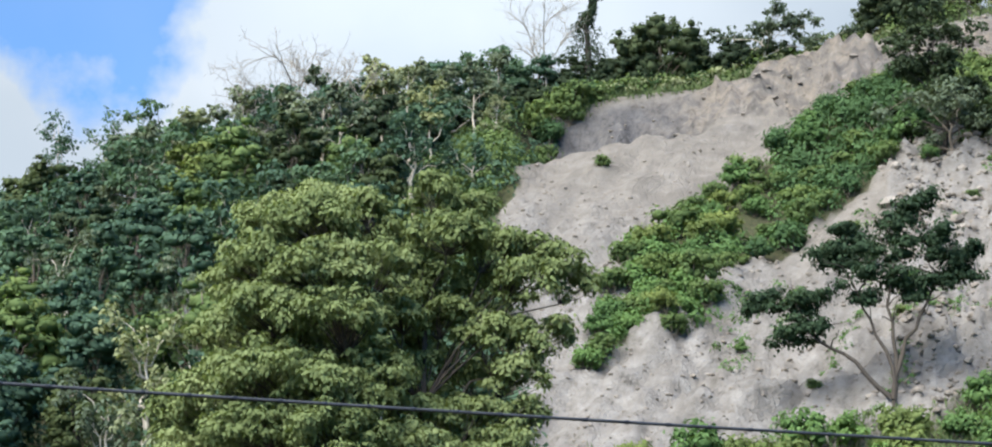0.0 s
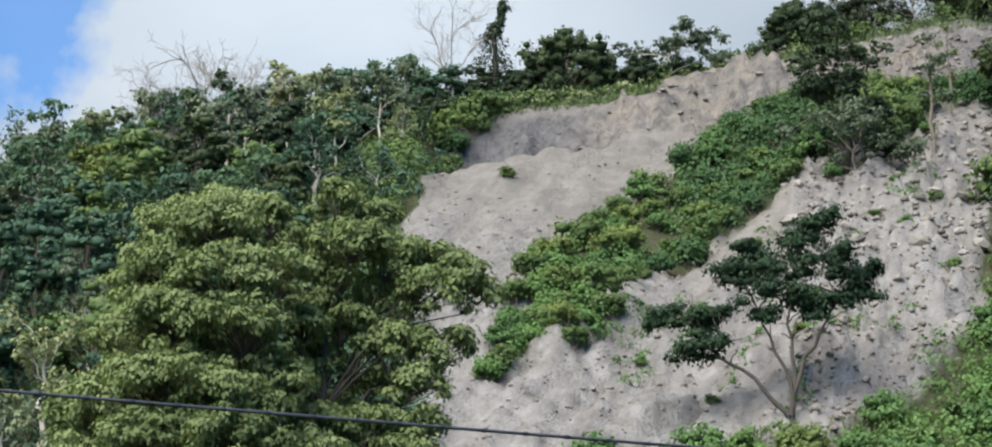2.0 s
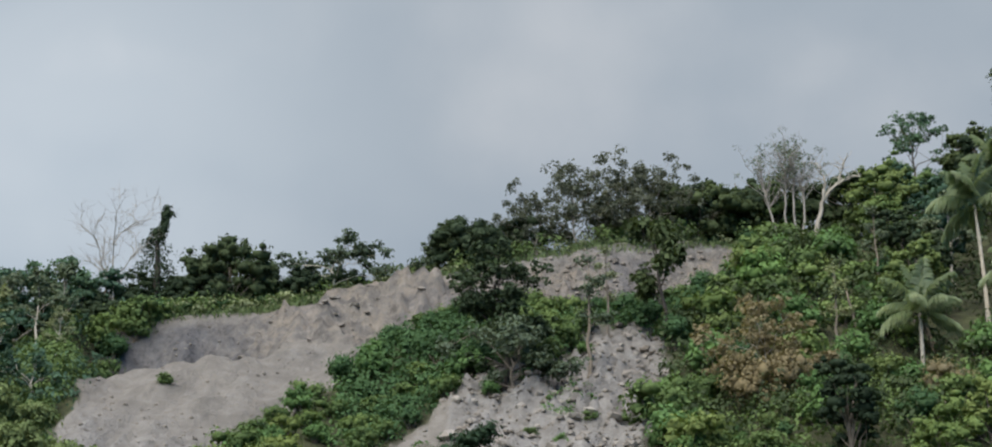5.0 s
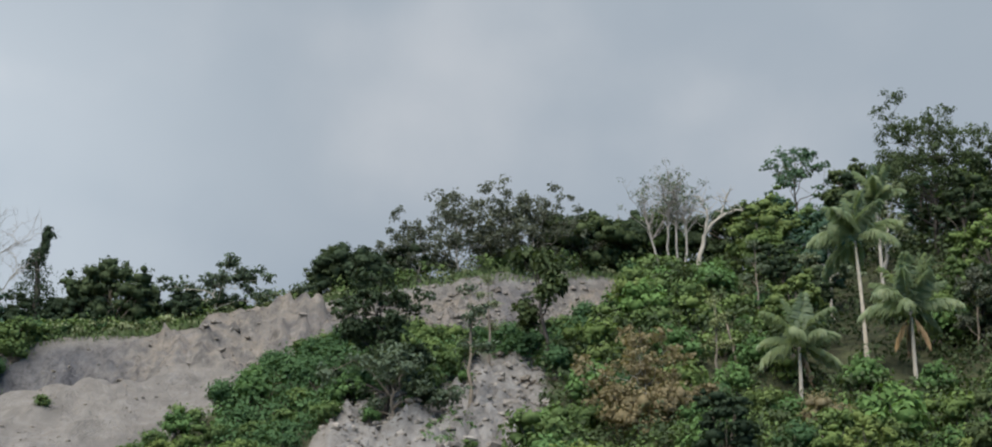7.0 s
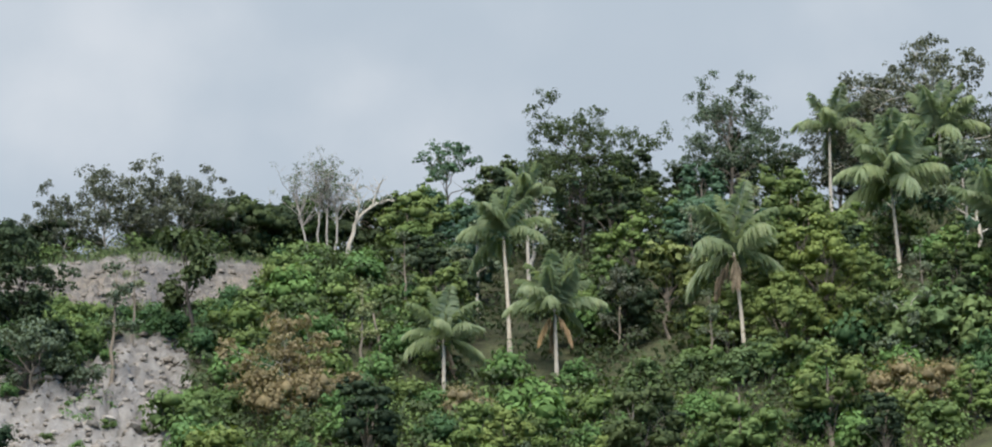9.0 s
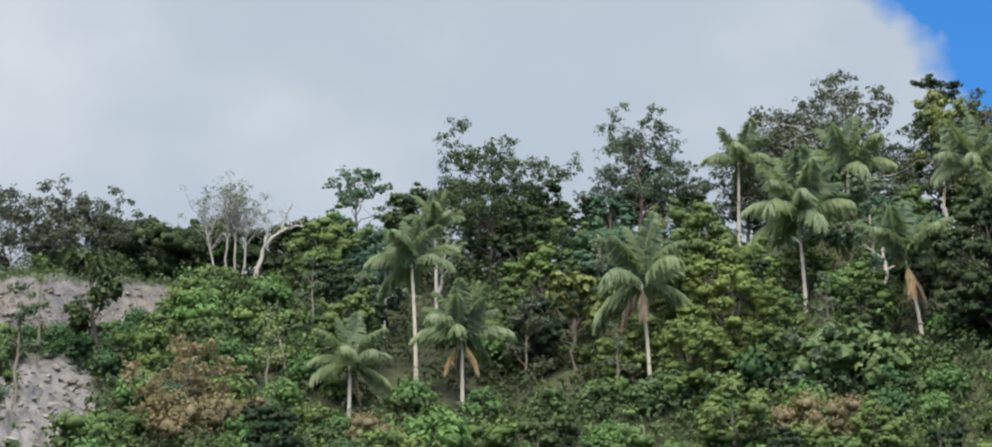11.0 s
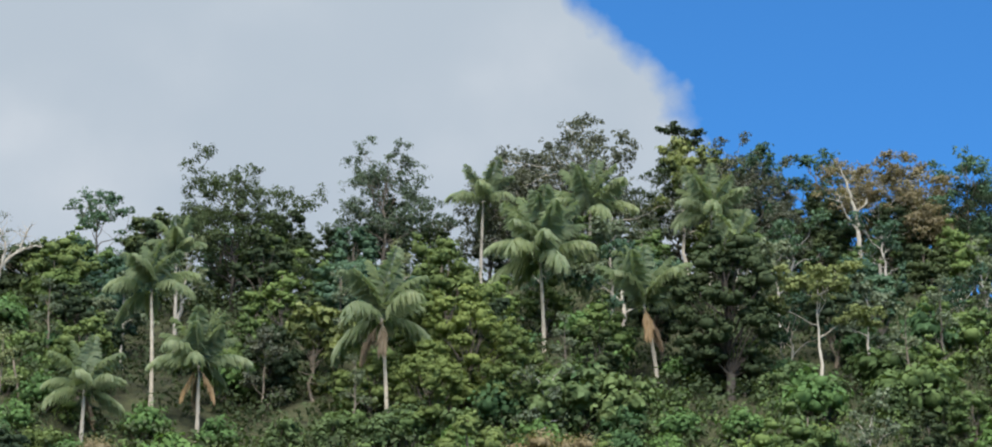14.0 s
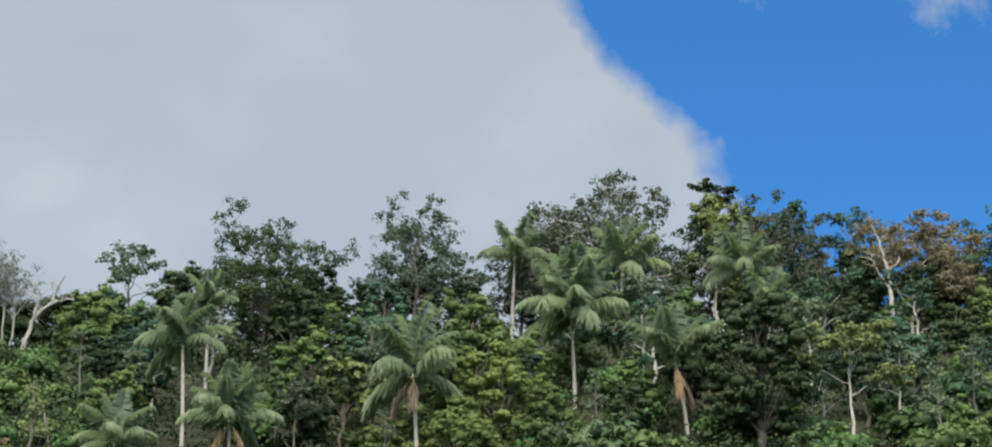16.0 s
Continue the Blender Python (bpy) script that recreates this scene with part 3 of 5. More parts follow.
# ---- plants ----
def limbs_of(rng, height, width, start, count, lean, stem):
    """The bones of a tree: a leader, limbs that fork twice, and the points where leaves sit."""
    top = np.array([lean[0], lean[1], height * 0.82])
    leader = bend(rng, (0, 0, -0.6), top, 9, 0.02 if stem > 0.0165 else 0.009)
    bones, tips = [(leader, 1.25, 0.12, 8)], []
    n = max(5, int(round(count / 3.6)))
    low = max(0.05, start * 0.8)
    for k in range(n):
        t = (k + rng.uniform(0.1, 0.9)) / n
        i = (low + (0.88 - low) * t ** 0.9) * 8
        a = leader[int(i)] + (leader[min(int(i) + 1, 8)] - leader[int(i)]) * (i - int(i))
        az = k * 2.3999 + rng.normal(0, 0.35)
        pitch = math.radians(18 + 50 * t + rng.normal(0, 9))
        reach = width * 0.5 * (0.74 + 0.5 * t - 0.38 * t * t) * rng.uniform(0.62, 1.2)
        way = np.array([math.cos(az) * math.cos(pitch), math.sin(az) * math.cos(pitch), math.sin(pitch)])
        end = a + way * reach
        limb = bend(rng, a, end, 6, 0.05, 0.07)
        bones.append((limb, 0.46 - 0.2 * t, 0.10, 5))
        tips.append(end)
        for j in range(4 if t < 0.75 else 3):
            q = limb[int(rng.integers(2, 6))]
            w = unit(way + rng.normal(0, 0.62, 3) + np.array([0, 0, 0.15]))
            e = q + w * reach * rng.uniform(0.32, 0.6)
            sub = bend(rng, q, e, 4, 0.07, 0.05)
            bones.append((sub[::3] if width < 7 else sub, 0.17, 0.05, 3))
            tips.append(e)
            if rng.random() < 0.6:
                e = sub[2] + unit(w + rng.normal(0, 0.8, 3)) * reach * 0.28
                bones.append((np.array([sub[2], e]), 0.09, 0.04, 3))
                tips.append(e)
    tips.append(top)
    tips.append(leader[-2] + rng.normal(0, 0.06, 3) * width)
    return bones, np.array(tips)


def broad_tree(name, seed, height, width, start, clumps, per, leaf, leaf_mat, bark, flat=0.6, inner=0.3, stem=0.022,
               crown_lift=0.0, lean=(0, 0), limb_share=1.0, ratio=0.62, hang=0.15, fill=0.32, puff=1.0):
    """A tree with a tapered trunk, forking limbs, and leaves in ragged clumps at their ends."""
    def build():
        rng = np.random.default_rng(seed)
        root = new(name)
        wood, crown = Heap(), Heap()
        bones, tips = limbs_of(rng, height, width, start, clumps, lean, stem)
        size = puff * 0.58 * (width * width * height * (1 - start) / 8 / clumps) ** (1 / 3)
        grow = np.array([(width / 2 - size * 0.6) / np.percentile(np.hypot(tips[:, 0] - lean[0] * 0.7, tips[:, 1]), 76)] * 2 + [(height - size * flat) / tips[:, 2].max()])
        r0 = height * stem
        for way, ra, rb, sides in bones:
            k = np.linspace(ra, rb, len(way)) * r0
            tube(wood, way * grow, k, sides, sides > 4)
        share = clumps / len(tips)
        for p in tips * grow:
            rc = size * rng.uniform(0.7, 1.3)
            tuft(crown, rng, p, rc * 0.85, int(per * share * rng.uniform(0.5, 0.9)), leaf, flat, ratio, hang)
            for _ in range(5):
                q = p + unit(rng.normal(size=3)) * rc * rng.uniform(0.6, 1.6) * np.array([1, 1, flat])
                tuft(crown, rng, q, rc * 0.5, int(per * share * (0.06 + 0.35 * fill)), leaf, flat, ratio, hang)
        part("trunk", wood.mesh("trunk", bark, True), root)
        part("crown", crown.mesh("crown", leaf_mat, True), root)
        return root, height
    return build


def mound_tree(name, seed, height, width, clumps, per, leaf, leaf_mat, bark, flat=0.7, start=0.0, stem=0.022, ratio=0.62):
    """A tree in leaf down to the ground: clumps through a lobed envelope, limbs behind them."""
    def build():
        rng = np.random.default_rng(seed)
        root = new(name)
        wood, crown = Heap(), Heap()
        trunk = bend(rng, (0, 0, -0.6), (0, 0, height * 0.85), 7, 0.02)
        tube(wood, trunk, np.linspace(1.2, 0.2, 7) * height * stem, 7)
        half = np.array((width / 2, width / 2, height * (1 - start) / 2))
        size = 0.62 * (half.prod() / clumps) ** (1 / 3)
        pts = crown_points(rng, clumps, (0, 0, height * (1 + start) / 2), half - size * 0.7, 0.45)
        for p in pts:
            a = trunk[int(np.clip(p[2] / height * 6 - 1, 1, 6))]
            tube(wood, bend(rng, a, p, 3, 0.06, 0.05), np.linspace(0.3, 0.08, 3) * height * stem, 3, False)
            rc = size * rng.uniform(0.75, 1.35)
            tuft(crown, rng, p, rc, int(per * rng.uniform(0.75, 1.25)), leaf * 0.8, flat, ratio, core=0.8)
            for _ in range(2):
                q = p + unit(rng.normal(size=3)) * rc * rng.uniform(0.7, 1.2)
                tuft(crown, rng, q, rc * 0.6, int(per * 0.24), leaf * 0.75, flat, ratio, core=0.7)
        part("trunk", wood.mesh("trunk", bark, True), root)
        part("crown", crown.mesh("crown", leaf_mat, True), root)
        return root, height
    return build


def bare_tree(name, seed, height, width, bark, forks=6, stem=0.016, droop=0.0):
    """A leafless tree: limbs that fork three times into fine twigs."""
    def build():
        rng = np.random.default_rng(seed)
        root = new(name)
        wood = Heap()
        path = bend(rng, (0, 0, -0.6), (0.06 * height * rng.normal(), 0.0, height * 0.7), 7, 0.03)
        r0 = height * stem
        tube(wood, path, np.linspace(1.2, 0.4, 7) * r0, 7)

        def fork(p, way, length, rad, level):
            way = way / np.linalg.norm(way)
            end = p + way * length
            limb = bend(rng, p, end, 4, 0.07, 0.06)
            tube(wood, limb, np.linspace(rad, rad * 0.5, 4), 5 if level < 2 else 3)
            if level < 3:
                for k in range(4):
                    q = limb[int(rng.integers(1, 4))]
                    w = way + rng.normal(0, 0.7, 3) + np.array([0, 0, 0.08 - droop])
                    fork(q, w, length * rng.uniform(0.5, 0.78), rad * 0.6, level + 1)

        for k in range(forks):
            a = 2 * np.pi * (k + rng.random() * 0.6) / forks
            q = path[int(rng.integers(3, 7))]
            fork(q, np.array([math.cos(a) * width / height * 1.5, math.sin(a) * width / height * 1.5, 0.75]), height * rng.uniform(0.2, 0.34), r0 * 0.5, 0)
        part("trunk", wood.mesh("trunk", bark, True), root)
        return root, height
    return build


def frond_mesh(name, seed, length, lift, arch, mat, pairs=46, hang=0.8):
    """A feather leaf that leaves the crown at an angle and arches over; its leaflets hang."""
    rng = np.random.default_rng(seed)
    h = Heap()
    t = np.linspace(0, 1, 11)
    ang = math.radians(lift) - arch * t ** 1.4
    x, z = np.cumsum(np.cos(ang)) * length / 11, np.cumsum(np.sin(ang)) * length / 11
    path = np.stack([x - x[0], 0.04 * length * np.sin(t * 3) * rng.normal(), z - z[0]], -1)
    tube(h, path, np.linspace(0.055, 0.008, 11), 4)
    s = np.linspace(0.16, 0.99, pairs)
    base = np.stack([np.interp(s, t, path[:, k]) for k in range(3)], -1)
    way = unit(np.stack([np.interp(s, t, np.gradient(path[:, k])) for k in range(3)], -1))
    reach = length * 0.25 * np.sin(np.pi * (0.14 + 0.78 * s)) ** 0.7
    for sign in (-1, 1):
        side = np.array([[0, 1.0, 0]]) * sign
        out = side * 0.62 + way * 0.6 + rng.normal(0, 0.1, (pairs, 3))
        out[:, 2] -= hang * rng.uniform(0.5, 1.2, pairs)
        blades(h, rng, base, out, np.array([0, 0, 1.0]) + 0.5 * side + rng.normal(0, 0.45, (pairs, 3)), reach * rng.uniform(0.85, 1.15, pairs), 0.15, 0.15, 0.42)
    return h.mesh(name, mat)


# young fronds stand up, old ones arch over and hang
FROND_KINDS = [(88, 0.45, 0.25), (80, 0.7, 0.35), (70, 1.0, 0.45), (58, 1.25, 0.55), (44, 1.4, 0.7), (28, 1.4, 0.8), (8, 1.3, 0.8)]
FRONDS = [[frond_mesh("frond", 300 + 10 * k + j, 5.2, l + 3 * j, a + 0.12 * j, LEAF_PALM, 46, hg) for j in range(2)] for k, (l, a, hg) in enumerate(FROND_KINDS)]
DEAD_FRONDS = [frond_mesh("dead_frond", 380 + k, 3.6, -46, 0.6, LEAF_DEAD, 38, 1.1) for k in range(2)]


def coconut_palm(b, r, height, seed, lean=(0, 0), fronds=18, dead=0, spread=1.0, upright=0.0, label=""):
    rng = np.random.default_rng(seed)
    root = new("coconut_palm")
    p = place(b, r)
    root.matrix_basis = pose(p.x, p.y, p.z - 0.2, 0, 0, 0)
    head = np.array([lean[0], lean[1], height])
    t = np.linspace(0, 1, 14)[:, None]
    path = np.array([0, 0, -0.4]) * (1 - t) + head * t
    path[:, :2] = head[:2] * (t ** 1.6)
    rad = 0.15 * (1 - 0.3 * t[:, 0]) + 0.10 * np.exp(-t[:, 0] * 14) + 0.008 * (-1.0) ** np.arange(14)
    h = Heap()
    tube(h, path, rad, 9)
    part("trunk", h.mesh("trunk", BARK_PALM, True), root)
    last = 6.2 - upright / 6
    for k in range(fronds):
        kind = int(np.clip(round(last * (k / (fronds - 1)) ** 1.15 + rng.normal(0, 0.35)), 0, 6))
        turn = k * 2.3999 + rng.normal(0, 0.2)
        m = Matrix.Translation(Vector(head)) @ Matrix.Rotation(turn, 4, "Z") @ Matrix.Rotation(rng.normal(0, 0.12), 4, "X") @ Matrix.Scale(spread * rng.uniform(0.86, 1.08), 4)
        part("frond", FRONDS[kind][k % 2], root, m=m)
    for k in range(dead):
        turn = k * 1.9 + 0.7 + seed
        m = Matrix.Translation(Vector(head) - Vector((0, 0, 0.25))) @ Matrix.Rotation(turn, 4, "Z") @ Matrix.Scale(spread * 0.95, 4)
        part("dead_frond", DEAD_FRONDS[k % 2], root, "withered brown frond", m)
    nut = Heap()
    ico = bmesh.new()
    bmesh.ops.create_icosphere(ico, subdivisions=1, radius=0.13)
    vs = np.array([v.co[:] for v in ico.verts])
    fs = [[v.index for v in f.verts] for f in ico.faces]
    ico.free()
    nut.add(vs * np.array([1, 1, 1.2]), fs)
    me = nut.mesh("coconut", LEAF_YELLOW, True)
    for k in range(4):
        a = k * 1.7 + seed
        part("coconut", me, root, m=Matrix.Translation(Vector(head) + Vector((0.28 * math.cos(a), 0.28 * math.sin(a), -0.3 - 0.06 * (k % 2)))))
    return tagged(root, label or "coconut palm with a pale slender trunk and arching feathery fronds", "palm tree", "coconut palms on the hill")


def broom_tree():
    """Pale stems from one base that end in a fan of fine upright twigs."""
    rng = np.random.default_rng(141)
    root = new("bare_tree")
    wood, fan, leaves = Heap(), Heap(), Heap()
    for foot_, mid, top in (((-0.2, 0, -0.5), (-0.5, 0, 3.0), (-0.35, 0, 6.0)), ((0.25, 0.1, -0.5), (0.15, 0, 3.0), (0.3, 0, 6.2)), ((0.5, -0.1, -0.5), (0.9, 0, 2.6), (0.75, 0, 5.4)), ((-0.4, 0, 0.6), (-1.3, 0, 2.2), (-2.0, 0, 5.0))):
        t = np.linspace(0, 2, 9)
        way = np.stack([np.interp(t, (0, 1, 2), (foot_[k], mid[k], top[k])) for k in range(3)], -1) + np.concatenate([np.zeros((1, 3)), rng.normal(0, 0.04, (8, 3))])
        tube(wood, way, np.linspace(0.12, 0.05, 9), 7)
        for k in range(34):
            a = way[int(rng.integers(6, 9))]
            tip = a + np.array([rng.normal() * 0.95, rng.normal() * 0.7, rng.uniform(1.2, 3.0)])
            tw = bend(rng, a, tip, 5, 0.03, 0.02)
            tube(fan, tw, np.linspace(0.032, 0.01, 5), 3)
            for _ in range(3):
                q = tw[int(rng.integers(2, 5))]
                tube(fan, [q, q + np.array([rng.normal() * 0.35, rng.normal() * 0.3, rng.uniform(0.3, 0.8)])], [0.014, 0.006], 3)
            tuft(leaves, rng, tip, 0.36, 12, 0.2, 0.8, 0.4, 0.1)
    trunk = part("trunk", wood.mesh("trunk", BARK_GREY, True), root)
    part("twig_fan", fan.mesh("twig_fan", BARK_GREY, True), trunk, "fan of fine grey twigs")
    part("crown", leaves.mesh("crown", LEAF_OLIVE, True), root, "few small grey leaves")
    return root, 9.0


def forked_tree(name, seed, ways, twigs=12, leaf_mat=None):
    """A pale trunk with given crooked limbs; fine twigs at their ends."""
    def build():
        rng = np.random.default_rng(seed)
        root = new(name)
        wood, leaves = Heap(), Heap()
        for w in ways:
            way = np.array([p[:3] for p in w], float)
            t = np.linspace(0, len(w) - 1, 4 * len(w))
            path = np.stack([np.interp(t, range(len(w)), way[:, k]) for k in range(3)], -1)
            path[2:-1] += rng.normal(0, 0.05, (len(path) - 3, 3))
            tube(wood, path, np.interp(t, range(len(w)), [p[3] for p in w]), 7)
            for k in range(twigs):
                q = path[int(rng.integers(len(path) // 2, len(path)))]
                tip = q + np.array([rng.normal() * 0.8, rng.normal() * 0.6, rng.uniform(0.1, 1.1)])
                tube(wood, bend(rng, q, tip, 4, 0.06, 0.05), [0.035, 0.025, 0.016, 0.008], 3)
                if leaf_mat:
                    tuft(leaves, rng, tip, 0.45, 26, 0.22, 0.6, 0.55, 0.1)
        part("trunk", wood.mesh("trunk", BARK_LIGHT, True), root)
        if leaf_mat:
            part("crown", leaves.mesh("crown", leaf_mat, True), root)
        return root, max(p[2] for w in ways for p in w)
    return build


def shrub(name, seed, height, width, clumps, per, leaf, mat, bark=None, ratio=0.6, flat=0.75):
    def build():
        rng = np.random.default_rng(seed)
        root = new(name)
        wood, crown = Heap(), Heap()
        half = np.array((width / 2, width / 2, height * 0.5))
        pts = crown_points(rng, clumps, (0, 0, height * 0.5), half * 0.8, 0.25)
        size = (half.prod() / clumps) ** (1 / 3)
        for p in pts:
            p[2] = max(p[2], 0.15 * height)
            tube(wood, bend(rng, (rng.normal() * 0.12, rng.normal() * 0.12, -0.3), p, 3, 0.06), np.linspace(0.05, 0.015, 3), 3, False)
            tuft(crown, rng, p, size * rng.uniform(0.9, 1.6), int(per * rng.uniform(0.7, 1.2)), leaf * 0.85, flat, ratio, core=0.5)
        part("stem", wood.mesh("stem", bark or BARK, True), root)
        part("foliage", crown.mesh("foliage", mat, True), root)
        return root, height
    return build


def leaf_carpet(name, rng, spots, leaf, mat, label, category, lift=0.5, per=26, radius=0.8, ratio=0.55):
    """Creepers and low growth over the ground."""
    h = Heap()
    b, r = np.array([s[0] for s in spots]), np.array([s[1] for s in spots])
    z = ground(b, r)
    for k in range(len(spots)):
        c = (r[k] * math.sin(radians(b[k])), r[k] * math.cos(radians(b[k])), z[k] + lift * rng.uniform(0.1, 0.8))
        tuft(h, rng, c, radius * rng.uniform(0.6, 1.3), per + 6, leaf * 0.9, 0.7, ratio)
    return tagged(new(name, h.mesh(name, mat, True)), label, category, kind="stuff")


# ---- the cable by the road, and its poles ----
def utility_pole(x, y, top):
    root = new("utility_pole")
    root.matrix_basis = pose(x, y, 0, 0, 0, 31)
    h = Heap()
    tube(h, [(0, 0, -0.8), (0, 0, 2.5), (0, 0, top + 0.35)], [0.15, 0.135, 0.105], 14)
    part("post", h.mesh("post", CONCRETE, True), root)
    h = Heap()
    tube(h, [(0.0, -0.11, top - 0.05), (0.0, -0.2, top - 0.03), (0, -0.22, top - 0.02)], [0.02, 0.02, 0.02], 6)
    tube(h, [(0, 0, top - 0.1), (0, 0, top)], [0.118, 0.118], 14, False)
    arm = part("bracket", h.mesh("bracket", STEEL, True), root)
    h = Heap()
    tube(h, [(0, -0.22, top - 0.06), (0, -0.22, top - 0.03), (0, -0.22, top + 0.01), (0, -0.22, top + 0.04)], [0.03, 0.055, 0.04, 0.05], 10)
    part("insulator", h.mesh("insulator", PORCELAIN, True), arm, "brown glazed insulator")
    return tagged(root, "plain grey concrete utility pole carrying a dark cable", "utility pole", "poles of the cable")


def roadside_cable():
    ends = [Vector((-9.12, 19.02, 5.81)), Vector((30.6, 43.6, 5.75))]
    before = Vector((-48.8, -5.5, 5.85))
    along = (ends[1] - ends[0]).normalized()
    for e in (before, *ends):
        utility_pole(e.x - 0.19, e.y + 0.11, e.z - 0.03)
    h = Heap()
    for a, c in ((before, ends[0]), (ends[0], ends[1])):
        t = np.linspace(0, 1, 33)[:, None]
        way = np.array(a) * (1 - t) + np.array(c) * t
        way[:, 2] -= 4 * 0.16 * (t * (1 - t))[:, 0]
        tube(h, way, 0.015, 8)
        for k in range(120):
            q = (k + 0.5) / 120
            p = np.array(a) * (1 - q) + np.array(c) * q - np.array([0, 0, 4 * 0.16 * q * (1 - q)])
            tube(h, [p - np.array(along) * 0.02, p + np.array(along) * 0.02], 0.019, 8)
    tagged(new("overhead_cable", h.mesh("overhead_cable", CABLE, True)), "dark twisted overhead cable strung between poles", "cable")


roadside_cable()

# ---- the tree in front, by the road ----
# lobes of its crown: east of the stem, height, depth behind it, radius
LOBES = [(-2.75, 16.1, 0.0, 0.85), (-1.8, 16.4, 0.3, 0.9), (-0.85, 16.25, 0.2, 0.8), (-1.8, 15.6, -1.2, 1.0), (0.7, 16.75, 0.0, 0.6), (1.5, 16.4, 0.2, 0.7),
         (1.1, 15.7, -0.4, 0.8), (2.1, 15.6, 0.1, 0.6), (-0.1, 15.9, 1.2, 0.7), (-3.40, 14.75, 0.1, 0.85), (-2.9, 14.9, -1.1, 0.95), (-1.8, 14.45, -1.8, 1.0),
         (-0.7, 14.7, -1.6, 0.85), (2.9, 15.45, 0.0, 0.6), (3.55, 15.25, -0.2, 0.5), (3.75, 14.75, 0.1, 0.48), (2.75, 14.75, -0.3, 0.75), (1.8, 14.9, 1.0, 0.7),
         (0.55, 15.3, 0.7, 0.8), (-3.55, 13.6, -0.1, 0.85), (-2.8, 13.5, -1.6, 1.05), (-1.4, 13.45, -1.9, 1.05), (-0.1, 13.85, -0.6, 0.6), (2.1, 13.6, 0.2, 0.75),
         (3.05, 13.6, 0.0, 0.65), (2.6, 12.75, 0.1, 0.65), (1.5, 12.85, 1.2, 0.55), (-4.50, 11.9, 0.2, 0.85), (-3.55, 12.3, -1.0, 0.9), (-2.75, 12.2, -2.0, 1.1),
         (-1.4, 11.9, -2.1, 1.0), (-0.4, 12.45, -1.3, 0.7), (0.4, 11.75, -0.2, 0.7), (1.65, 11.7, 0.0, 0.75), (2.65, 11.85, 0.1, 0.6), (-4.35, 11.0, 0.0, 0.95),
         (-2.88, 11.0, -1.9, 1.1), (-1.5, 11.0, -2.2, 1.1), (0.4, 10.9, -0.9, 0.9), (2.1, 11.0, 0.0, 0.8), (-1.8, 14.3, 2.0, 1.2), (-0.4, 13.3, 2.0, 1.1),
         (-2.6, 12.6, 2.0, 1.2), (-2.88, 13.9, 1.8, 1.1), (0.6, 14.6, 2.2, 0.9), (-3.15, 9.6, -1.2, 1.1), (-1.6, 9.2, -1.9, 1.1), (0.6, 9.4, -1.3, 1.0), (2.2, 9.6, 0.6, 0.9), (-0.8, 9.6, 1.8, 1.1),
         (0.3, 14.3, 0.5, 0.75), (0.4, 13.2, 0.9, 0.65), (-0.3, 12.9, 0.3, 0.65), (0.9, 14.1, 0.4, 0.6), (0.7, 12.3, 1.0, 0.6)]


def front_tree():
    rng = np.random.default_rng(11)
    root = new("tree")
    base = place(-16.2, 55.0)
    root.matrix_basis = pose(base.x, base.y, base.z, 0, 0, 16.2)
    wood = Heap()
    path = bend(rng, (0.2, 0.3, -0.6), (0.55, 0.2, 14.2), 9, 0.008)
    tube(wood, path, np.linspace(0.26, 0.05, 9), 10)
    part("trunk", wood.mesh("trunk", BARK_DARK, True), root)
    # each limb carries the lobes that grow on its side
    groups = {}
    for p in LOBES:
        groups.setdefault(int((math.atan2(p[2] + 0.2, p[0] - 0.4) + math.pi) / (2 * math.pi) * 7.999), []).append(p)
    for k, members in sorted(groups.items()):
        limb, crown = Heap(), Heap()
        for x, z, y, rad in members:
            c = np.array([x, y, z])
            i = int(np.clip((z - 0.6 - 0.25 * abs(x)) / 14.8 * 8, 2, 8))
            way = bend(rng, path[i], c, 6, 0.03, 0.05)
            tube(limb, way, np.linspace(0.03, 0.012, 6), 5)
            for _ in range(int(34 * (rad / 0.75) ** 2)):
                u = unit(rng.normal(size=3))
                u[2] = abs(u[2]) if rng.random() < 0.72 else u[2]
                u[1] = -abs(u[1]) if rng.random() < 0.3 else u[1]
                tip = c + u * rad * np.array([1.05, 1.05, 0.8]) * rng.uniform(0.62, 1.08)
                tube(limb, bend(rng, way[4], tip, 3, 0.05), [0.014, 0.01, 0.005], 3)
                # a spray of small leaves that droops at its rim
                pad = rng.uniform(0.16, 0.36)
                tuft(crown, rng, tip, pad, int(70 * (pad / 0.26) ** 2), 0.115, 0.62, 0.55, 0.3)
        arm = part("limb", limb.mesh("limb", BARK_DARK, True), root)
        part("leaf_mass", crown.mesh("leaf_mass", LEAF_NEAR, True), arm, "feathery yellow-green leaves")
    tagged(root, "tall leafy tree with feathery yellow-green foliage by the road", "tree")


front_tree()

# ---- single trees that stand out ----
TREES = "trees of the hill"


def one(key, build, b, r, h, label, turn=0.0, category="tree", group=TREES, lean=(0, 0)):
    return spawn(key, build, stand(b, r, turn, 0.2, lean), h, label=label, category=category, group=group)


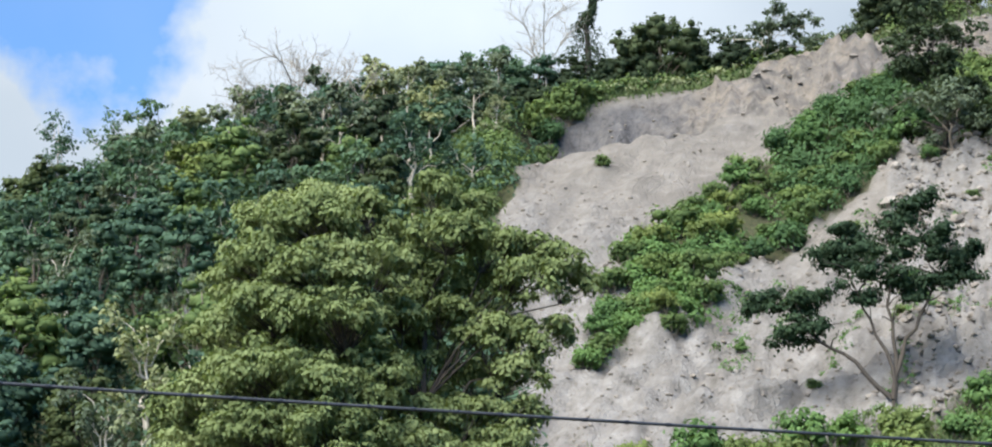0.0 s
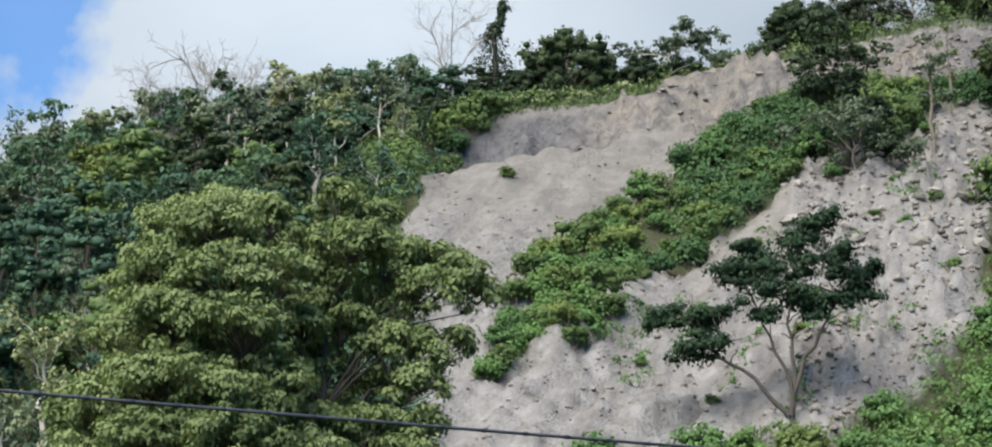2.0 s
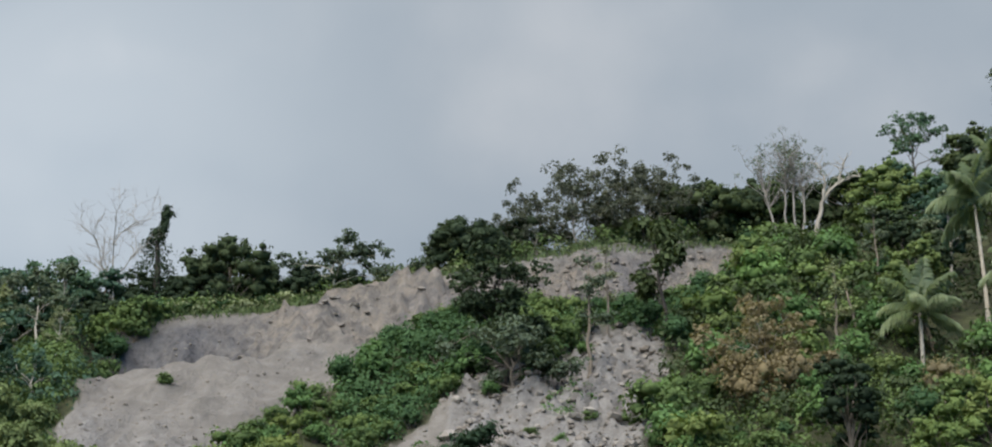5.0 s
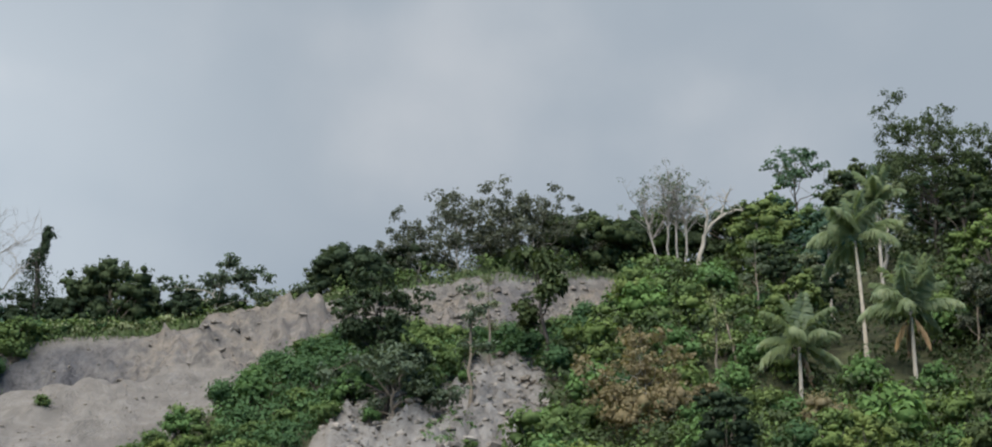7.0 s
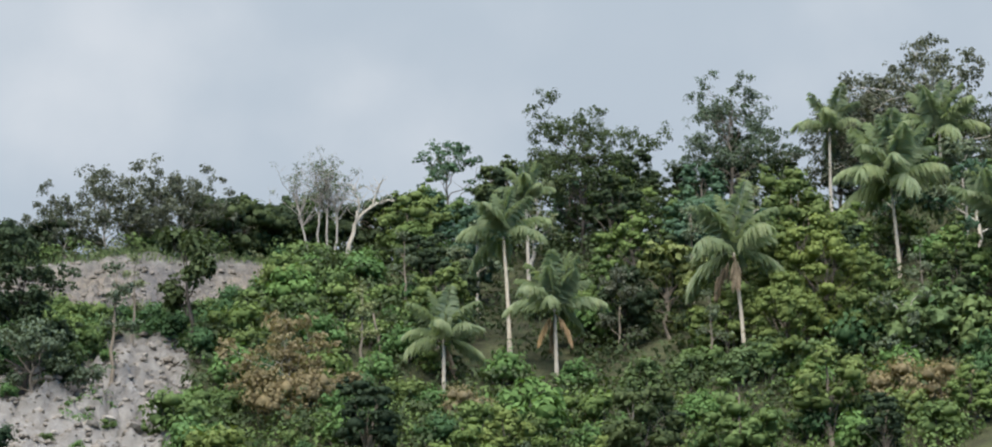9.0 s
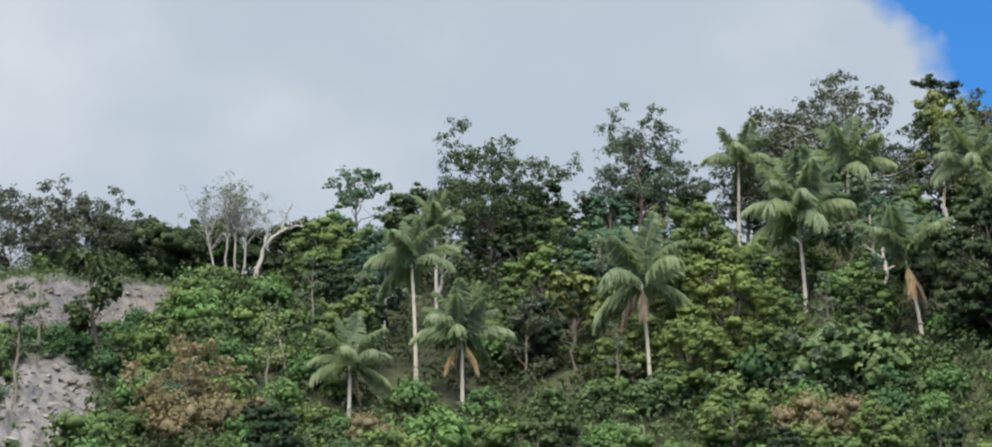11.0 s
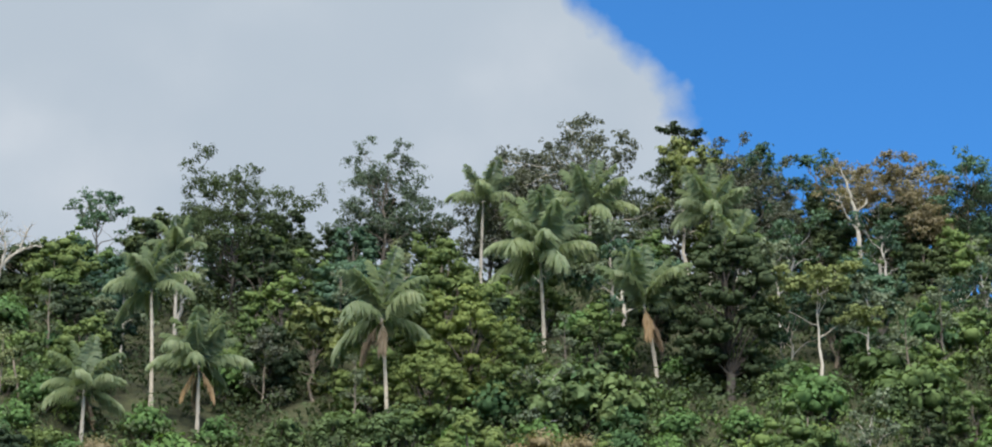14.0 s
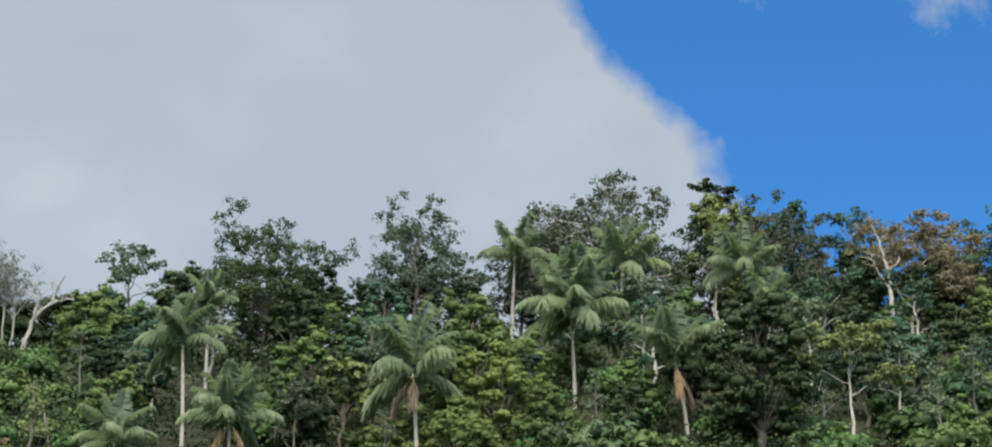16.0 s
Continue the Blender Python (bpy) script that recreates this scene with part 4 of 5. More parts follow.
def umbrella_tree():
    rng = np.random.default_rng(21)
    root = new("umbrella_tree")
    base = place(-5.2, 123.6)
    root.matrix_basis = pose(base.x, base.y, base.z - 0.2, 0, 0, 5)
    stems = [((0, 0, -0.5), (0.15, 0, 2.0), (-0.9, 0.2, 4.4), (-1.7, 0.3, 6.6)), ((0.05, 0, 0.5), (0.3, 0.1, 2.6), (0.1, -0.2, 5.0), (0.7, -0.2, 8.4)),
             ((-0.1, 0, 0.6), (-1.6, 0, 2.3), (-3.4, 0.3, 3.6), (-4.3, 0.3, 5.6)), ((0.2, 0, 1.6), (0.8, 0.3, 3.4), (1.9, 0.2, 5.2), (2.7, 0.1, 7.2))]
    arms, ends = [], []
    for s in stems:
        h = Heap()
        t = np.linspace(0, 3, 10)
        way = np.stack([np.interp(t, range(4), [p[k] for p in s]) for k in range(3)], -1) + np.concatenate([np.zeros((1, 3)), rng.normal(0, 0.06, (9, 3))])
        tube(h, way, np.linspace(0.14, 0.03, 10), 7)
        for k in range(9):
            a = way[int(rng.integers(5, 10))]
            tip = a + np.array([rng.normal() * 1.1, rng.normal() * 0.8, rng.uniform(0.2, 1.3)])
            tube(h, bend(rng, a, tip, 4, 0.07), [0.05, 0.035, 0.025, 0.012], 4)
        arms.append(part("limb", h.mesh("limb", BARK_DARK, True), root))
        ends.append(way[-1])
    crown = [Heap() for _ in arms]
    pads = [(1.0, 0.0, 9.6, 1.2), (0.4, 0.3, 8.9, 1.3), (1.9, 0, 10.1, 0.9), (-1.3, 0.2, 8.4, 1.5), (-2.4, 0, 7.5, 1.4), (-2.9, 0.4, 8.0, 1.0), (0.6, -0.4, 7.6, 1.5), (1.9, 0.2, 8.0, 1.4),
            (3.0, -0.2, 7.1, 1.3), (3.4, 0.2, 6.3, 0.9), (2.2, 0.5, 6.4, 1.2), (0.9, 0.3, 6.2, 1.2), (-0.5, -0.2, 6.7, 1.3), (-4.2, 0.2, 5.6, 1.2), (-5.6, 0, 5.7, 1.0), (-6.3, 0.2, 5.4, 0.7), (-3.1, 0, 5.8, 1.0), (-4.4, 0.2, 4.1, 1.0), (-5.0, 0, 3.6, 0.9),
            (-3.4, 0, 4.2, 1.1), (-0.9, 0.3, 5.5, 0.8), (3.7, 0.1, 7.6, 0.8), (-1.9, 0.3, 9.0, 0.8), (1.3, 0.1, 5.5, 0.6)]
    for x, y, z, rr in pads:
        for k in range(6):
            c = np.array([x, y, z]) + rng.normal(0, 0.5, 3) * rr * np.array([1, 1, 0.45])
            near = int(np.argmin([np.linalg.norm(c - e) for e in ends]))
            tuft(crown[near], rng, c, rr * rng.uniform(0.45, 0.8), 104, 0.22, 0.55, 0.55, 0.2, core=0.45)
    for arm, h in zip(arms, crown):
        part("leaf_mass", h.mesh("leaf_mass", LEAF_LAYER, True), arm, "dark flat sprays of leaves")
    tagged(root, "spreading tree with dark flat-layered foliage on pale rubble", "tree")


umbrella_tree()


def vine_snag():
    rng = np.random.default_rng(31)
    root = new("dead_tree")
    base = place(-11.83, 180.1)
    root.matrix_basis = pose(base.x, base.y, base.z - 0.3, 0, 0, 0)
    h = Heap()
    way = np.array([(0, 0, -0.4), (-0.05, 0, 2.5), (0.1, 0, 5), (-0.05, 0.1, 7.2), (0.45, 0, 8.4), (0.6, 0, 9.9)])
    tube(h, way, [0.3, 0.26, 0.22, 0.16, 0.1, 0.04], 8)
    tube(h, bend(rng, (0, 0, 7.0), (-0.65, 0.1, 7.6), 4), [0.12, 0.1, 0.07, 0.03], 6)
    tube(h, bend(rng, (0.5, 0, 8.8), (1.0, 0.1, 9.4), 4), [0.06, 0.05, 0.03, 0.02], 6)
    part("trunk", h.mesh("trunk", BARK_DARK, True), root)
    v = Heap()
    for k in range(60):
        t = rng.random() ** 0.8
        c = np.array([np.interp(t * 5, range(6), way[:, j]) for j in range(3)])
        wid = np.interp(c[2], [0, 3, 5, 6.8, 7.6, 8.2, 9.9], [1.7, 1.5, 1.3, 1.15, 0.65, 0.2, 0.14])
        tuft(v, rng, c + rng.normal(0, 0.4, 3) * wid, 0.18 + 0.38 * wid, 56, 0.22, 1.2, 0.6, 0.45)
    for c in ((-0.6, 0, 7.3), (0.95, 0.1, 9.3), (0.6, 0, 9.8)):
        tuft(v, rng, c, 0.28, 50, 0.22, 1.0, 0.6, 0.4)
    part("vine", v.mesh("vine", LEAF_DARK, True), root, "dark creeper smothering the trunk")
    tagged(root, "dead tree stump smothered in dark hanging vines", "dead tree")


vine_snag()

one("bare_sky", bare_tree("bare_tree", 41, 9.5, 5.0, BARK_GREY, 6, 0.009), -12.6, 180.0, 10.4, "leafless slender grey tree on the ridge", 20)
one("bare_west", bare_tree("bare_tree", 42, 11.0, 5.0, BARK_GREY, 6, 0.013), -18.7, 178.0, 10.9, "leafless pale tree with twisted branches among forest", 70)
one("bare_west_two", bare_tree("bare_tree", 43, 11.0, 4.6, BARK_GREY, 6, 0.011), -17.7, 179.0, 11.2, "leafless pale tree with many fine twigs", 150)
one("bare_west", None, -19.4, 172.0, 8.4, "leafless pale tree with twisted branches among forest", 200)
one("bare_west_two", None, -17.2, 172.0, 7.6, "leafless pale tree with many fine twigs", 300)
one("sky_round", mound_tree("broadleaf_tree", 51, 7.2, 8.0, 44, 50, 0.34, LEAF_DARK, BARK), -10.1, 180.3, 7.3, "round dark green tree on the crest above the scarp")
one("sky_flat", broad_tree("broadleaf_tree", 52, 5.2, 7.4, 0.45, 20, 105, 0.3, LEAF_OLIVE, BARK_PALE, 0.4, 0.2, 0.025), -7.75, 179.5, 5.0, "flat-crowned olive tree with several pale stems on the crest")
one("sky_bush", mound_tree("broadleaf_tree", 53, 5.6, 7.4, 38, 46, 0.33, LEAF_DARK, BARK), -4.8, 180.0, 5.1, "rounded dense green tree on the crest")
one("tall_open", broad_tree("broadleaf_tree", 54, 9.0, 6.6, 0.25, 54, 66, 0.25, LEAF_BROWNISH, BARK_GREY, 0.8, 0.2, 0.012, puff=0.95), -2.1, 181.5, 7.9, "tall open-crowned dark tree at the cliff edge", 10)
one("tall_open", None, -0.9, 183.0, 7.6, "tall open-crowned dark tree at the cliff edge", 130)
one("tall_open", None, -3.0, 181.0, 6.2, "tall open-crowned dark tree at the cliff edge", 230)
one("sky_bush", None, 0.75, 186.0, 6.9, "rounded dense green tree on the crest", 90)
one("sky_bush", None, 1.9, 189.5, 6.2, "rounded dense green tree on the crest", 200)
one("mid_dark", broad_tree("broadleaf_tree", 55, 9.8, 5.9, 0.14, 40, 150, 0.28, LEAF_DARK, BARK_DARK, 0.7, 0.2), -3.8, 155.0, 9.5, "dark green tree standing in scrub above rubble")
one("mid_olive", broad_tree("broadleaf_tree", 56, 5.2, 6.6, 0.2, 24, 95, 0.26, LEAF_OLIVE, BARK, 0.7, 0.2, 0.03), -3.6, 153.0, 5.4, "olive-grey feathery small tree on rubble")
one("thin_stem", broad_tree("slender_tree", 57, 8.6, 2.6, 0.52, 14, 46, 0.22, LEAF_OLIVE, BARK, 0.7, 0.1, 0.016), -1.8, 156.0, 8.7, "thin pale-stemmed tree with sparse leaves on rubble")
one("thin_stem", None, -1.35, 163.0, 6.2, "thin pale-stemmed tree with sparse leaves on rubble", 110)
one("lean_dark", broad_tree("broadleaf_tree", 58, 6.8, 4.2, 0.3, 16, 110, 0.3, LEAF_DARK, BARK_DARK, 0.6, 0.2, 0.02, 0, (-0.9, 0)), 0.12, 162.5, 9.3, "leaning dark tree below the cliff")
one("stem_west", broad_tree("slender_tree", 59, 9.0, 4.2, 0.55, 18, 85, 0.3, LEAF_OLIVE, BARK_PALE, 0.55, 0.1, 0.015), -16.6, 176.0, 9.4, "tree with a pale bare stem and small grey-green crown")
one("stem_west", None, -14.5, 173.0, 7.0, "tree with a pale bare stem and small grey-green crown", 77)
one("stem_west", None, -15.5, 168.0, 7.5, "tree with a pale bare stem and small grey-green crown", 160)
for b, r, h in ((-19.8, 172, 8.6), (-18.6, 168, 8.2), (-17.6, 165, 8.4), (-16.0, 172, 8.8), (-15.2, 176, 8.0), (-20.9, 168, 8.4), (-22.2, 165, 8.6), (-13.9, 177, 7.0), (-18.0, 175, 9.0)):
    one("stem_west", None, b, r, h, "tree with a pale bare stem and small grey-green crown", 57 * b)
one("airy", broad_tree("open_tree", 60, 11.0, 4.2, 0.45, 18, 42, 0.26, LEAF_HAZED, BARK_PALE, 0.7, 0.15, 0.014), -24.0, 179.0, 11.4, "tall sparse tree with thin airy foliage")
one("airy", None, -22.8, 180.0, 10.6, "tall sparse tree with thin airy foliage", 100)
one("yellow_west", broad_tree("broadleaf_tree", 61, 7.4, 5.0, 0.5, 18, 100, 0.32, LEAF_YELLOW, BARK, 0.4, 0.15, 0.016), -20.9, 160.0, 7.8, "tree with a flat yellow-green crown")
one("low_west", mound_tree("broadleaf_tree", 62, 7.2, 5.4, 34, 80, 0.28, LEAF_YELLOW, BARK, 0.6), -24.6, 136.8, 7.3, "light yellow-green bushy tree low on the slope")
one("broom", broom_tree, 3.0, 184.3, 9.4, "pale many-stemmed tree ending in a fan of grey twigs")
LEANING = [[(0, 0, -0.5, 0.17), (0.3, 0, 1.6, 0.15), (0.7, 0, 3.4, 0.12), (1.7, 0.1, 4.5, 0.09), (3.3, 0.2, 5.1, 0.04)], [(0.7, 0, 3.3, 0.1), (0.9, 0, 4.6, 0.07), (0.5, 0.1, 5.8, 0.03)], [(1.5, 0.1, 4.3, 0.07), (2.0, 0, 5.6, 0.03)]]
one("leaning", forked_tree("bare_tree", 64, LEANING), 3.45, 185.2, 7.4, "white-barked tree leaning over with forked bare limbs")
one("slender_open", broad_tree("open_tree", 65, 10.5, 5.2, 0.3, 50, 66, 0.21, LEAF_HAZED, BARK, 0.7, 0.15, 0.014, puff=0.85, fill=0.5), 5.9, 197.0, 10.9, "slender open tree with grey-green leaves on the skyline")
one("great_open", broad_tree("open_tree", 166, 15.0, 11.4, 0.2, 100, 112, 0.26, LEAF_DARK, BARK_DARK, 0.75, 0.2, 0.014, puff=1.05, fill=0.5), 9.1, 186.0, 12.4, "large open-crowned tree with many limbs on the skyline")
one("round_open", broad_tree("open_tree", 67, 13.5, 8.6, 0.22, 96, 76, 0.22, LEAF_OLIVE, BARK, 0.7, 0.25, 0.013, puff=0.95, fill=0.5), 12.6, 192.0, 12.6, "tall fine-leaved tree with a rounded airy crown")
one("high_open", broad_tree("open_tree", 68, 14.5, 10.6, 0.34, 86, 60, 0.27, LEAF_BROWNISH, BARK_PALE, 0.7, 0.2, 0.014, puff=0.95, fill=0.5), 17.3, 195.0, 15.4, "tall pale-limbed tree with sparse small leaves")
one("high_open", None, 15.6, 197.0, 11.2, "tall pale-limbed tree with sparse small leaves", 140)
one("high_open", None, 21.2, 199.0, 11.0, "tall pale-limbed tree with sparse small leaves", 220)
one("flat_dark", broad_tree("broadleaf_tree", 69, 14.5, 4.0, 0.8, 14, 120, 0.30, LEAF_DARK, BARK, 0.35, 0.1, 0.010), 19.8, 200.0, 13.9, "tall tree with a small dark flat-topped crown")
one("dark_mass", mound_tree("broadleaf_tree", 70, 13.5, 9.0, 62, 64, 0.38, LEAF_DARK, BARK_DARK, 0.55), 20.7, 160.0, 13.3, "large dark green tree dense to the ground")
one("tuft", broad_tree("slender_tree", 71, 10.8, 6.2, 0.68, 20, 170, 0.26, LEAF_LIME, BARK_PALE, 0.4, 0.1, 0.012), 22.8, 161.0, 10.6, "tall straight tree with a flat yellow-green crown")
one("brown_dry", broad_tree("dry_tree", 72, 10.5, 9.6, 0.35, 60, 150, 0.22, LEAF_TAN, BARK_PALE, 0.5, 0.15, 0.012), 24.3, 199.0, 11.2, "tree with dry orange-brown leaves and a pale forked trunk")
one("brown_dry", None, 25.3, 202.0, 11.6, "tree with dry orange-brown leaves and a pale forked trunk", 120)
FORK = [[(0.2, 0, -0.5, 0.2), (0.1, 0, 3.0, 0.18), (-0.1, 0, 6.0, 0.15), (-0.7, 0, 8.2, 0.11), (-1.4, 0, 10.0, 0.03)], [(-0.1, 0, 6.0, 0.13), (0.9, 0.1, 7.2, 0.09), (1.4, 0.1, 8.4, 0.03)], [(0.1, 0, 4.4, 0.09), (-1.1, 0.1, 6.2, 0.06), (-1.5, 0, 7.4, 0.02)]]
one("fork", forked_tree("bare_tree", 76, FORK, 9, LEAF_RUST), 23.8, 195.0, 10.2, "pale forked trunk with a few dry leaves")
one("yellow_crown", broad_tree("broadleaf_tree", 77, 11.0, 5.2, 0.45, 26, 110, 0.28, LEAF_LIME, BARK_PALE, 0.55, 0.2, 0.012), 19.75, 198.0, 12.4, "olive-yellow tree with a pale stem on the skyline")
one("yellow_crown", None, 20.5, 200.0, 10.6, "olive-yellow tree with a pale stem on the skyline", 80)
one("slender_open", None, 26.4, 200.0, 13.0, "slender open tree with grey-green leaves on the skyline", 60)
one("slender_open", None, 22.9, 200.0, 11.6, "slender open tree with grey-green leaves on the skyline", 160)
one("slender_open", None, 21.5, 200.0, 12.2, "slender open tree with grey-green leaves on the skyline", 260)
one("brown_small", broad_tree("broadleaf_tree", 78, 6.5, 3.0, 0.2, 20, 60, 0.24, LEAF_BROWNISH, BARK, 0.8, 0.2, 0.014), 9.9, 162.5, 6.4, "narrow tree with brownish withered top leaves")
one("pale_crown", broad_tree("broadleaf_tree", 79, 6.2, 4.6, 0.45, 20, 90, 0.46, LEAF_LIME, BARK, 0.45, 0.2, 0.018, ratio=0.75), 11.0, 164.0, 6.6, "tree with large bright yellow-green leaves in a flat crown")
one("dry_tall", broad_tree("dry_tree", 80, 6.2, 5.4, 0.05, 48, 110, 0.2, LEAF_RUST, BARK_PALE, 0.7, 0.2, 0.016), 2.25, 149.8, 6.8, "tall dry tan bush of fine withered leaves", 20)
for b, r, h, key in ((3.9, 158.0, 6.4, "thin_stem"), (11.6, 168.0, 8.0, "thin_stem"), (14.6, 160.0, 7.0, "thin_stem"), (18.0, 172.0, 9.0, "stem_west"), (23.9, 165.0, 8.4, "stem_west"), (24.8, 160.0, 7.4, "thin_stem"), (21.9, 172.0, 8.6, "stem_west"), (12.0, 156.0, 6.0, "thin_stem"), (25.6, 166.0, 8.0, "thin_stem"), (6.6, 172.0, 7.6, "stem_west"), (4.9, 170.0, 6.6, "thin_stem"), (16.9, 160.0, 6.0, "thin_stem")):
    one(key, None, b, r, h, "slender pale-stemmed tree among the undergrowth", 91 * b)
one("vine_mound", mound_tree("broadleaf_tree", 73, 11.0, 8.6, 56, 66, 0.38, LEAF_YELLOW, BARK, 0.7), 14.0, 163.0, 11.3, "yellow-green tree draped in climbing leaves")
for b, r, h in ((14.7, 158.0, 9.6), (15.7, 155.5, 7.2), (13.8, 155.0, 7.4)):
    one("vine_mound", None, b, r, h, "yellow-green tree draped in climbing leaves", 70 * b)
one("dark_cone", mound_tree("broadleaf_tree", 74, 7.0, 4.8, 30, 80, 0.28, LEAF_DARK, BARK_DARK, 0.8), 10.0, 164.0, 6.8, "small dense dark tree among scrub")
one("yellow_ridge", mound_tree("broadleaf_tree", 75, 6.2, 5.0, 28, 80, 0.28, LEAF_MID, BARK, 0.7, 0.15), 5.15, 182.0, 5.8, "yellow-green leafy tree near the crest")

for b, r, h, key in ((-15.2, 182, 7.4, "sky_round"), (-12.9, 180.5, 4.6, "sky_bush"), (-12.2, 180.5, 4.2, "sky_round"), (-11.3, 180.5, 4.4, "sky_round"), (-10.7, 180.4, 4.4, "sky_bush"), (-9.3, 181, 4.4, "sky_round"), (-8.4, 181, 3.8, "sky_bush"), (-14.2, 182, 6.6, "sky_bush"), (-13.4, 181, 5.0, "sky_round"), (-12.4, 181.5, 4.8, "sky_bush"), (-12.6, 178.8, 3.0, "sky_bush"), (-13.2, 177.5, 3.4, "sky_round"), (-11.9, 179.4, 2.6, "sky_round"), (-11.5, 181.5, 4.5, "sky_bush"), (-10.9, 183, 5.4, "sky_round"), (-9.2, 183, 5.0, "sky_bush"), (-8.6, 182, 3.9, "sky_round"),
                     (-7.0, 182.5, 3.8, "sky_flat"), (-6.3, 182, 2.8, "sky_bush"), (-5.6, 182, 3.0, "sky_bush"), (-4.2, 182, 4.6, "sky_bush"), (-3.5, 183, 5.2, "tall_open"), (-1.5, 184.5, 7.3, "tall_open"), (-0.3, 184, 7.6, "tall_open"), (0.2, 186, 6.8, "tall_open"), (1.0, 189, 7.8, "sky_round"), (1.7, 190, 7.6, "sky_bush"),
                     (0.4, 188, 6.0, "sky_round"), (1.4, 188, 6.2, "sky_bush"), (2.5, 190, 6.0, "sky_bush"), (4.4, 191, 6.4, "sky_bush"), (5.0, 193, 6.0, "sky_round"), (0.9, 187.5, 6.6, "sky_round"), (-3.4, 182, 4.6, "sky_bush"), (1.9, 189, 6.0, "sky_round"), (-4.9, 181.5, 5.4, "sky_round"), (-7.6, 181, 3.6, "sky_bush"), (-9.9, 182, 6.6, "sky_bush")):
    one(key, None, b, r, h, "dense green tree on the crest of the hill", 47 * b)
for b, r, h, key in ((21.0, 200, 10.0, "round_open"), (22.2, 201, 9.5, "high_open"), (22.9, 199, 9.0, "dark_mass"), (24.9, 200, 9.5, "dark_mass"), (26.2, 201, 10.0, "great_open"), (20.6, 199, 11.8, "high_open"), (16.0, 196, 12.0, "high_open"), (16.2, 199, 9.5, "tall_open"), (19.6, 202, 11.5, "great_open"),
                     (10.4, 190, 6.6, "dark_mass"), (7.4, 188, 6.6, "dark_mass"), (11.4, 192, 6.4, "dark_mass"), (13.8, 195, 6.0, "dark_mass")):
    one(key, None, b, r, h, "leafy green tree on the far skyline", 61 * b)

# ---- coconut palms: bearing, distance, height to the crown, look ----
PALMS = [
    (7.34, 162.5, 8.2, (-0.4, 0), 15, 0, 0.78, 0), (8.42, 158.1, 5.3, (-0.1, 0), 17, 3, 0.80, 8), (5.81, 157.5, 3.6, (0, 0), 14, 1, 0.72, 0), (7.8, 176.0, 8.0, (-0.2, 0), 12, 0, 0.62, 12),
    (12.77, 156.6, 8.0, (-0.5, 0), 15, 2, 0.95, 0), (16.40, 171.5, 7.2, (-0.3, 0), 24, 0, 1.08, 0), (19.04, 161.5, 6.0, (-0.9, 0), 14, 2, 0.92, 14), (14.9, 192.0, 7.4, (0.2, 0), 14, 0, 0.75, 0),
    (20.3, 189.0, 6.6, (0.3, 0), 18, 0, 0.9, 6), (17.5, 190.0, 6.2, (0, 0), 18, 0, 0.9, 0), (20.9, 182.0, 4.6, (0.2, 0), 14, 0, 0.8, 6),
]
for n, (b, r, h, lean, fr, dead, spread, up) in enumerate(PALMS):
    coconut_palm(b, r, h, 400 + n, lean, fr, dead, spread, up, "coconut palm with pale trunk, green fronds and withered brown ones" if dead else "")

# ---- forest that closes the slope ----
FOREST = [
    ("forest_hazed", mound_tree("broadleaf_tree", 81, 8.5, 6.0, 26, 34, 0.43, LEAF_HAZED, BARK, 0.6, 0.12), "dense broadleaf tree of the hillside forest, leaves tinted blue-green for haze"),
    ("forest_dark", mound_tree("broadleaf_tree", 82, 9.0, 5.6, 26, 34, 0.43, LEAF_DARK, BARK, 0.6, 0.15), "dense dark green broadleaf tree of the hillside forest"),
    ("forest_mid", mound_tree("broadleaf_tree", 83, 8.0, 6.2, 26, 34, 0.43, LEAF_MID, BARK, 0.6, 0.1), "leafy mid-green tree of the hillside forest"),
    ("forest_layered", broad_tree("broadleaf_tree", 84, 8.8, 6.4, 0.3, 26, 42, 0.38, LEAF_HAZED, BARK_PALE, 0.4), "layered grey-green tree with a pale stem"),
    ("forest_yellow", mound_tree("broadleaf_tree", 85, 7.4, 5.6, 24, 34, 0.43, LEAF_YELLOW, BARK, 0.6, 0.1), "light yellow-green tree of the hillside forest"),
    ("forest_tall", broad_tree("broadleaf_tree", 86, 10.0, 5.0, 0.4, 24, 40, 0.36, LEAF_OLIVE, BARK_PALE, 0.55), "tall narrow grey-green tree with a pale stem"),
]


def forest(rng, spots, weights, low, high):
    for b, r in spots:
        key, build, label = FOREST[int(rng.choice(len(FOREST), p=weights))]
        h = rng.uniform(low, high)
        if -16 < b < -12 and not no_slide(b + 1.7, r):
            h *= 0.55
        one(key, build, b, r, h, label, rng.uniform(0, 360))


def no_slide(b, r):
    wb, wr = b, r
    return not bool(inside(SCAR, np.array([wb]), np.array([wr]))[0])


rng = np.random.default_rng(90)
west = flip_free(rng, None, 150, 3.9, 118, 181, -27.5, -13.0, lambda b, r: no_slide(b + 0.7, r) and no_slide(b, r))
forest(rng, west, [0.52, 0.14, 0.08, 0.20, 0.0, 0.06], 6.0, 9.0)
SEEN = [(b, r) for b, r, *_ in PALMS] + [(22.8, 161.0), (20.7, 160.0), (14.0, 163.0), (10.0, 164.0), (3.0, 184.5), (3.7, 185.2), (1.9, 151.5), (2.7, 151.5), (11.0, 164.0), (9.9, 163.0), (3.9, 158.0), (24.0, 165.0)]


def before_none(b, r):
    """Leaves the ground in front of a standing palm or tall tree open."""
    return not any(abs(b - pb) < 1.3 - 0.02 * (pr - r) and pr - 17 < r < pr + 1.5 for pb, pr in SEEN)


